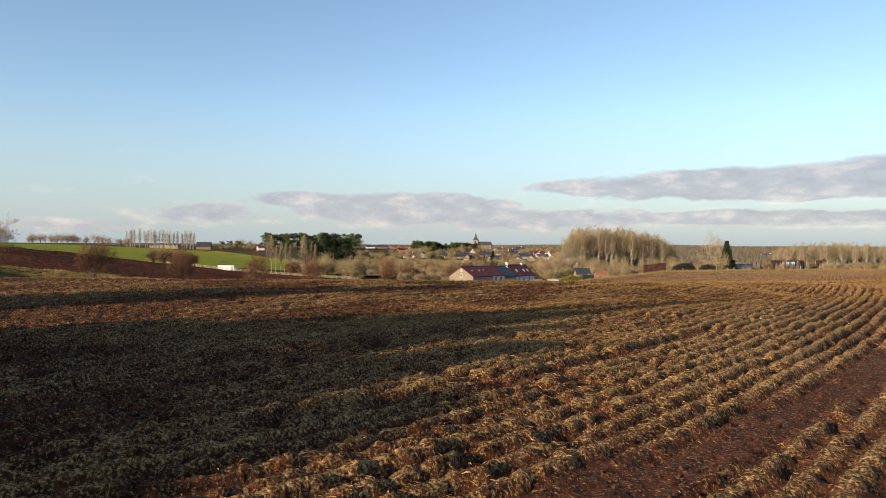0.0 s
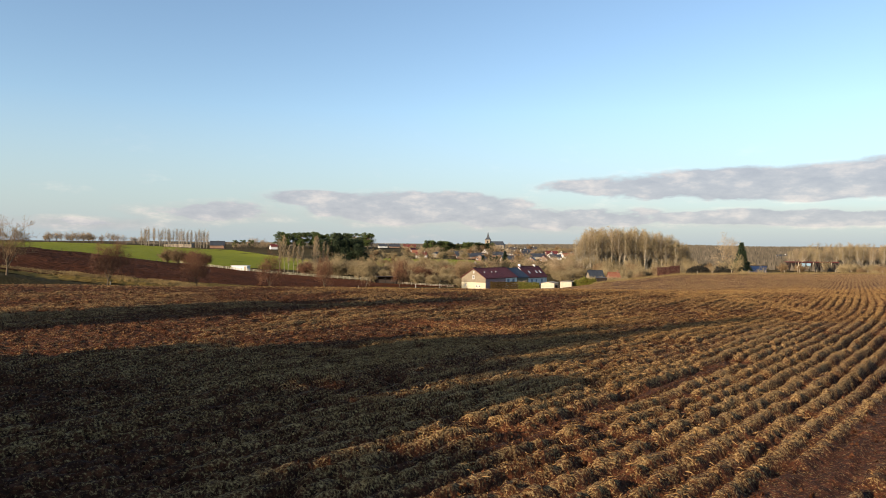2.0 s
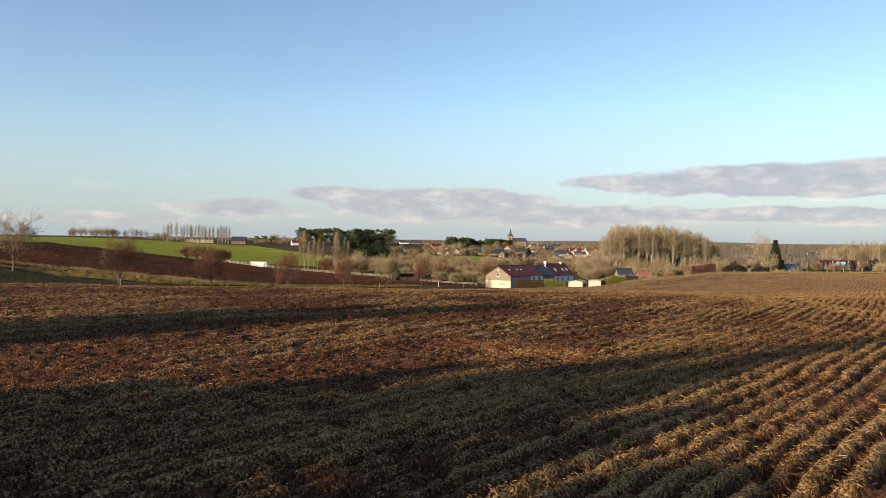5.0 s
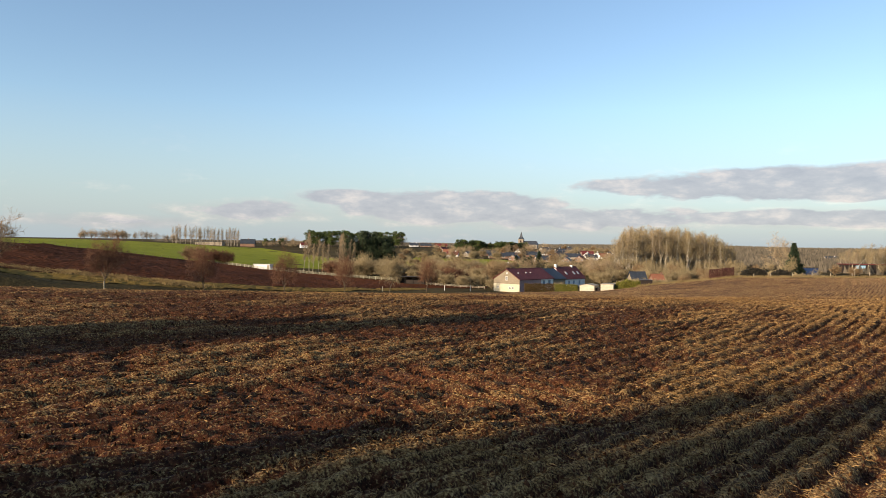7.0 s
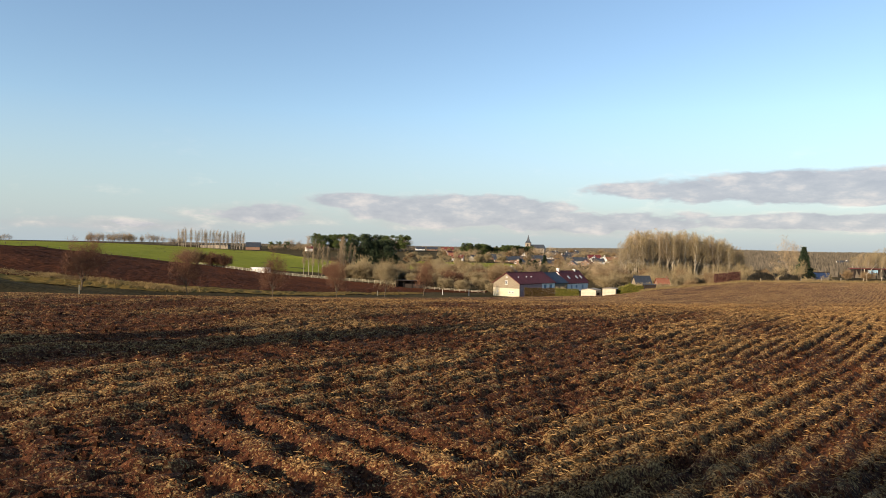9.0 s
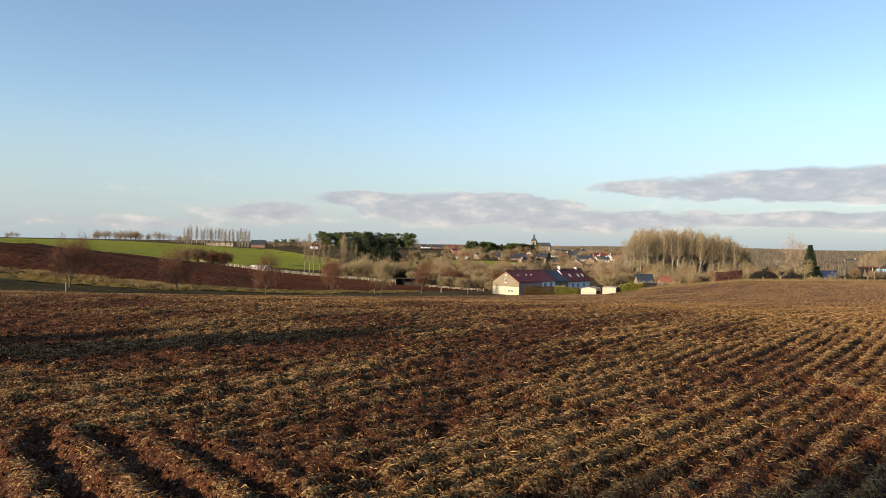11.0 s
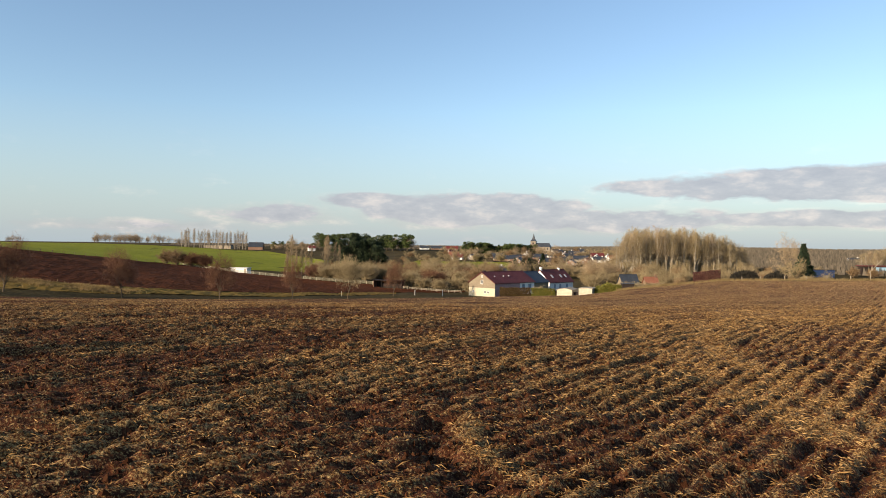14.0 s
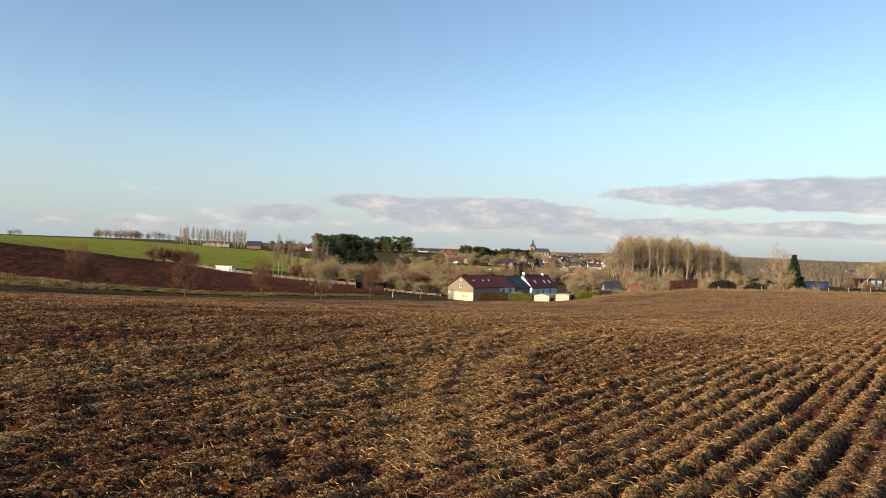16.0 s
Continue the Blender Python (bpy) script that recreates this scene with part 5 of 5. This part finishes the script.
# farm on the hill
roofed("hill_farm", -282, 742, 78, 15, 9, 3.0, 7.5, BRICK, SLATE, "brick farm building with a dark roof on the hill", windows=(("front", 0, 1.2, 1.4, 1.4),), chimney=((0, 8, 0.8),), dz=0.2)
longbarn = thing("long_barn", pose(-322, 750, here(-322, 750) + 0.3, 0, 0, -4), "long low stable with many bays on the hill", "barn")
part("wall", *box(-16, 0, -2, 16, 6, 3.2), OLD_WOOD, longbarn)
part("roof", *box(-16.5, -0.6, 3.2, 16.5, 6.6, 3.8), SLATE, longbarn)
for k in range(10):
    part("bay", *box(-15 + k * 3.1, -0.1, 0.4, -13.4 + k * 3.1, 0.0, 2.6), STONE, longbarn)
roofed("white_house", -214, 735, 60, 7, 6, 2.4, 4.8, WHITE, TILE_RED, "pale house with a red roof among trees", windows=(("front", 0, 1.2, 1.4, 1.4),), chimney=((0, 6, 0.7),), dz=0.5)

# trees beside the field whose shade falls across the rows
broad_fir = needle_tree(9, 8.0, 4.2, 22, NEEDLE, droop=0.15, bare_stem=0.05, dense=44, twig=0.24)
open_fir = needle_tree(10, 8.0, 4.2, 20, NEEDLE, droop=0.15, bare_stem=0.05, dense=24, twig=0.15)
for x, y, high, wide in ((-15.5, 10.8, 1.32, 0.6), (-17.0, 12.3, 1.02, 0.58), (-18.6, 14.1, 0.75, 0.7), (-20.3, 15.9, 0.52, 0.7), (-13.8, 9.0, 0.78, 0.5), (-12.1, 7.1, 0.66, 0.75), (-9.8, 5.0, 0.46, 0.75), (-30.3, 23.2, 1.36, 0.82), (-32.5, 25.5, 1.1, 0.72)):
    plant(open_fir if high > 1.0 else broad_fir, "fir", placed(x, y, x, high * 1.242, wide), "broad dark conifer beside the field", "tree", "conifers west of the start")


# ---- clouds, far beyond everything ----
CLOUD_GLOW = 0.46
CLOUDS = ((25, 5.0, 21, 1.75, 1.3), (11, 4.9, 8, 1.0, 0.9), (36, 6.3, 10, 0.9, 0.8), (25, 2.5, 19, 1.0, 1.0), (-4, 3.2, 14, 1.9, 1.15),
          (6, 2.4, 15, 1.4, 1.0), (-12, 3.8, 7, 1.0, 0.95), (-20, 2.6, 9, 1.2, 0.8), (-30, 1.5, 10, 0.7, 0.6))


def cloud_bank():
    """A wide bank of cloud standing four kilometres off."""
    far, rows, cols = 4300.0, 24, 60
    verts = []
    for j in range(rows):
        for i in range(cols):
            w = radians(-52 + 104 * i / (cols - 1))
            verts.append((far * math.sin(w), far * math.cos(w), -40 + 900 * j / (rows - 1)))
    faces = [(j * cols + i, j * cols + i + 1, (j + 1) * cols + i + 1, (j + 1) * cols + i) for j in range(rows - 1) for i in range(cols - 1)]
    m = bpy.data.materials.new("cloud")
    m.use_nodes = True
    nt = m.node_tree
    n, k = nt.nodes, nt.links
    n.clear()
    out, mix, clear, glow = (n.new(t) for t in ("ShaderNodeOutputMaterial", "ShaderNodeMixShader", "ShaderNodeBsdfTransparent", "ShaderNodeEmission"))
    uv = n.new("ShaderNodeUVMap")
    uv.uv_map = "place"
    split = n.new("ShaderNodeSeparateXYZ")
    warp, warp_fine = n.new("ShaderNodeTexNoise"), n.new("ShaderNodeTexNoise")
    squash = n.new("ShaderNodeMapping")
    squash.inputs["Scale"].default_value = (1.0, 2.6, 1.0)
    k.new(uv.outputs[0], squash.inputs["Vector"])
    for t, s, d in ((warp, 0.16, 4), (warp_fine, 0.34, 4)):
        t.inputs["Scale"].default_value, t.inputs["Detail"].default_value, t.inputs["Roughness"].default_value = s, d, 0.6
        k.new(squash.outputs[0], t.inputs["Vector"])
    k.new(uv.outputs[0], split.inputs[0])

    def calc(op, a, b=None, c=None, clamp=False):
        q = n.new("ShaderNodeMath")
        q.operation, q.use_clamp = op, clamp
        for i, v in enumerate((a, b, c)):
            if v is None:
                continue
            if isinstance(v, (int, float)):
                q.inputs[i].default_value = v
            else:
                k.new(v, q.inputs[i])
        return q.outputs[0]

    x, y = split.outputs[0], split.outputs[1]
    body = None
    # middle (degrees right, degrees up), half width, half height, strength
    for cx, cy, hw, hh, s in CLOUDS:
        ex = calc("POWER", calc("ABSOLUTE", calc("DIVIDE", calc("SUBTRACT", x, cx), hw)), 2.0)
        ey = calc("POWER", calc("ABSOLUTE", calc("DIVIDE", calc("SUBTRACT", y, cy), hh)), 2.0)
        one = calc("MULTIPLY", calc("SUBTRACT", 1.0, calc("ADD", ex, ey), clamp=True), s)
        body = one if body is None else calc("MAXIMUM", body, one)
    rag = calc("ADD", calc("MULTIPLY", calc("SUBTRACT", warp.outputs["Fac"], 0.5), 1.25), calc("MULTIPLY", calc("SUBTRACT", warp_fine.outputs["Fac"], 0.5), 0.9))
    dense = calc("MULTIPLY", calc("ADD", calc("ADD", body, rag), -0.12), 1.8, clamp=True)
    haze = calc("MULTIPLY", calc("SUBTRACT", 1.0, calc("DIVIDE", y, 11.0), clamp=True), 0.95)
    alpha = calc("MAXIMUM", calc("MULTIPLY", calc("MULTIPLY", dense, calc("GREATER_THAN", body, 0.001)), 0.92), haze)
    bright = n.new("ShaderNodeValToRGB")
    e = bright.color_ramp.elements
    e.new(0.5)
    for i, (at, c) in enumerate(((0.30, (0.46, 0.49, 0.58)), (0.52, (0.58, 0.60, 0.67)), (0.74, (0.92, 0.85, 0.83)))):
        e[i].position, e[i].color = at, (*c, 1)
    k.new(warp_fine.outputs["Fac"], bright.inputs[0])
    pick = n.new("ShaderNodeMix")
    pick.data_type = "RGBA"
    pick.inputs["A"].default_value = (0.50, 0.60, 0.68, 1)
    k.new(bright.outputs[0], pick.inputs["B"])
    k.new(dense, pick.inputs["Factor"])
    k.new(pick.outputs["Result"], glow.inputs["Color"])
    glow.inputs["Strength"].default_value = CLOUD_GLOW
    k.new(alpha, mix.inputs["Fac"])
    k.new(clear.outputs[0], mix.inputs[1])
    k.new(glow.outputs[0], mix.inputs[2])
    k.new(mix.outputs[0], out.inputs["Surface"])
    ob = part("cloud_bank", verts, faces, m)
    layer = ob.data.uv_layers.new(name="place")
    for loop in ob.data.loops:
        vx, vy, vz = ob.data.vertices[loop.vertex_index].co
        layer.data[loop.index].uv = (math.degrees(math.atan2(vx, vy)), math.degrees(math.atan2(vz, far)))
    return tagged(ob, "low bank of grey and pinkish-white cloud over the horizon", "cloud", kind="structure")


cloud_bank()
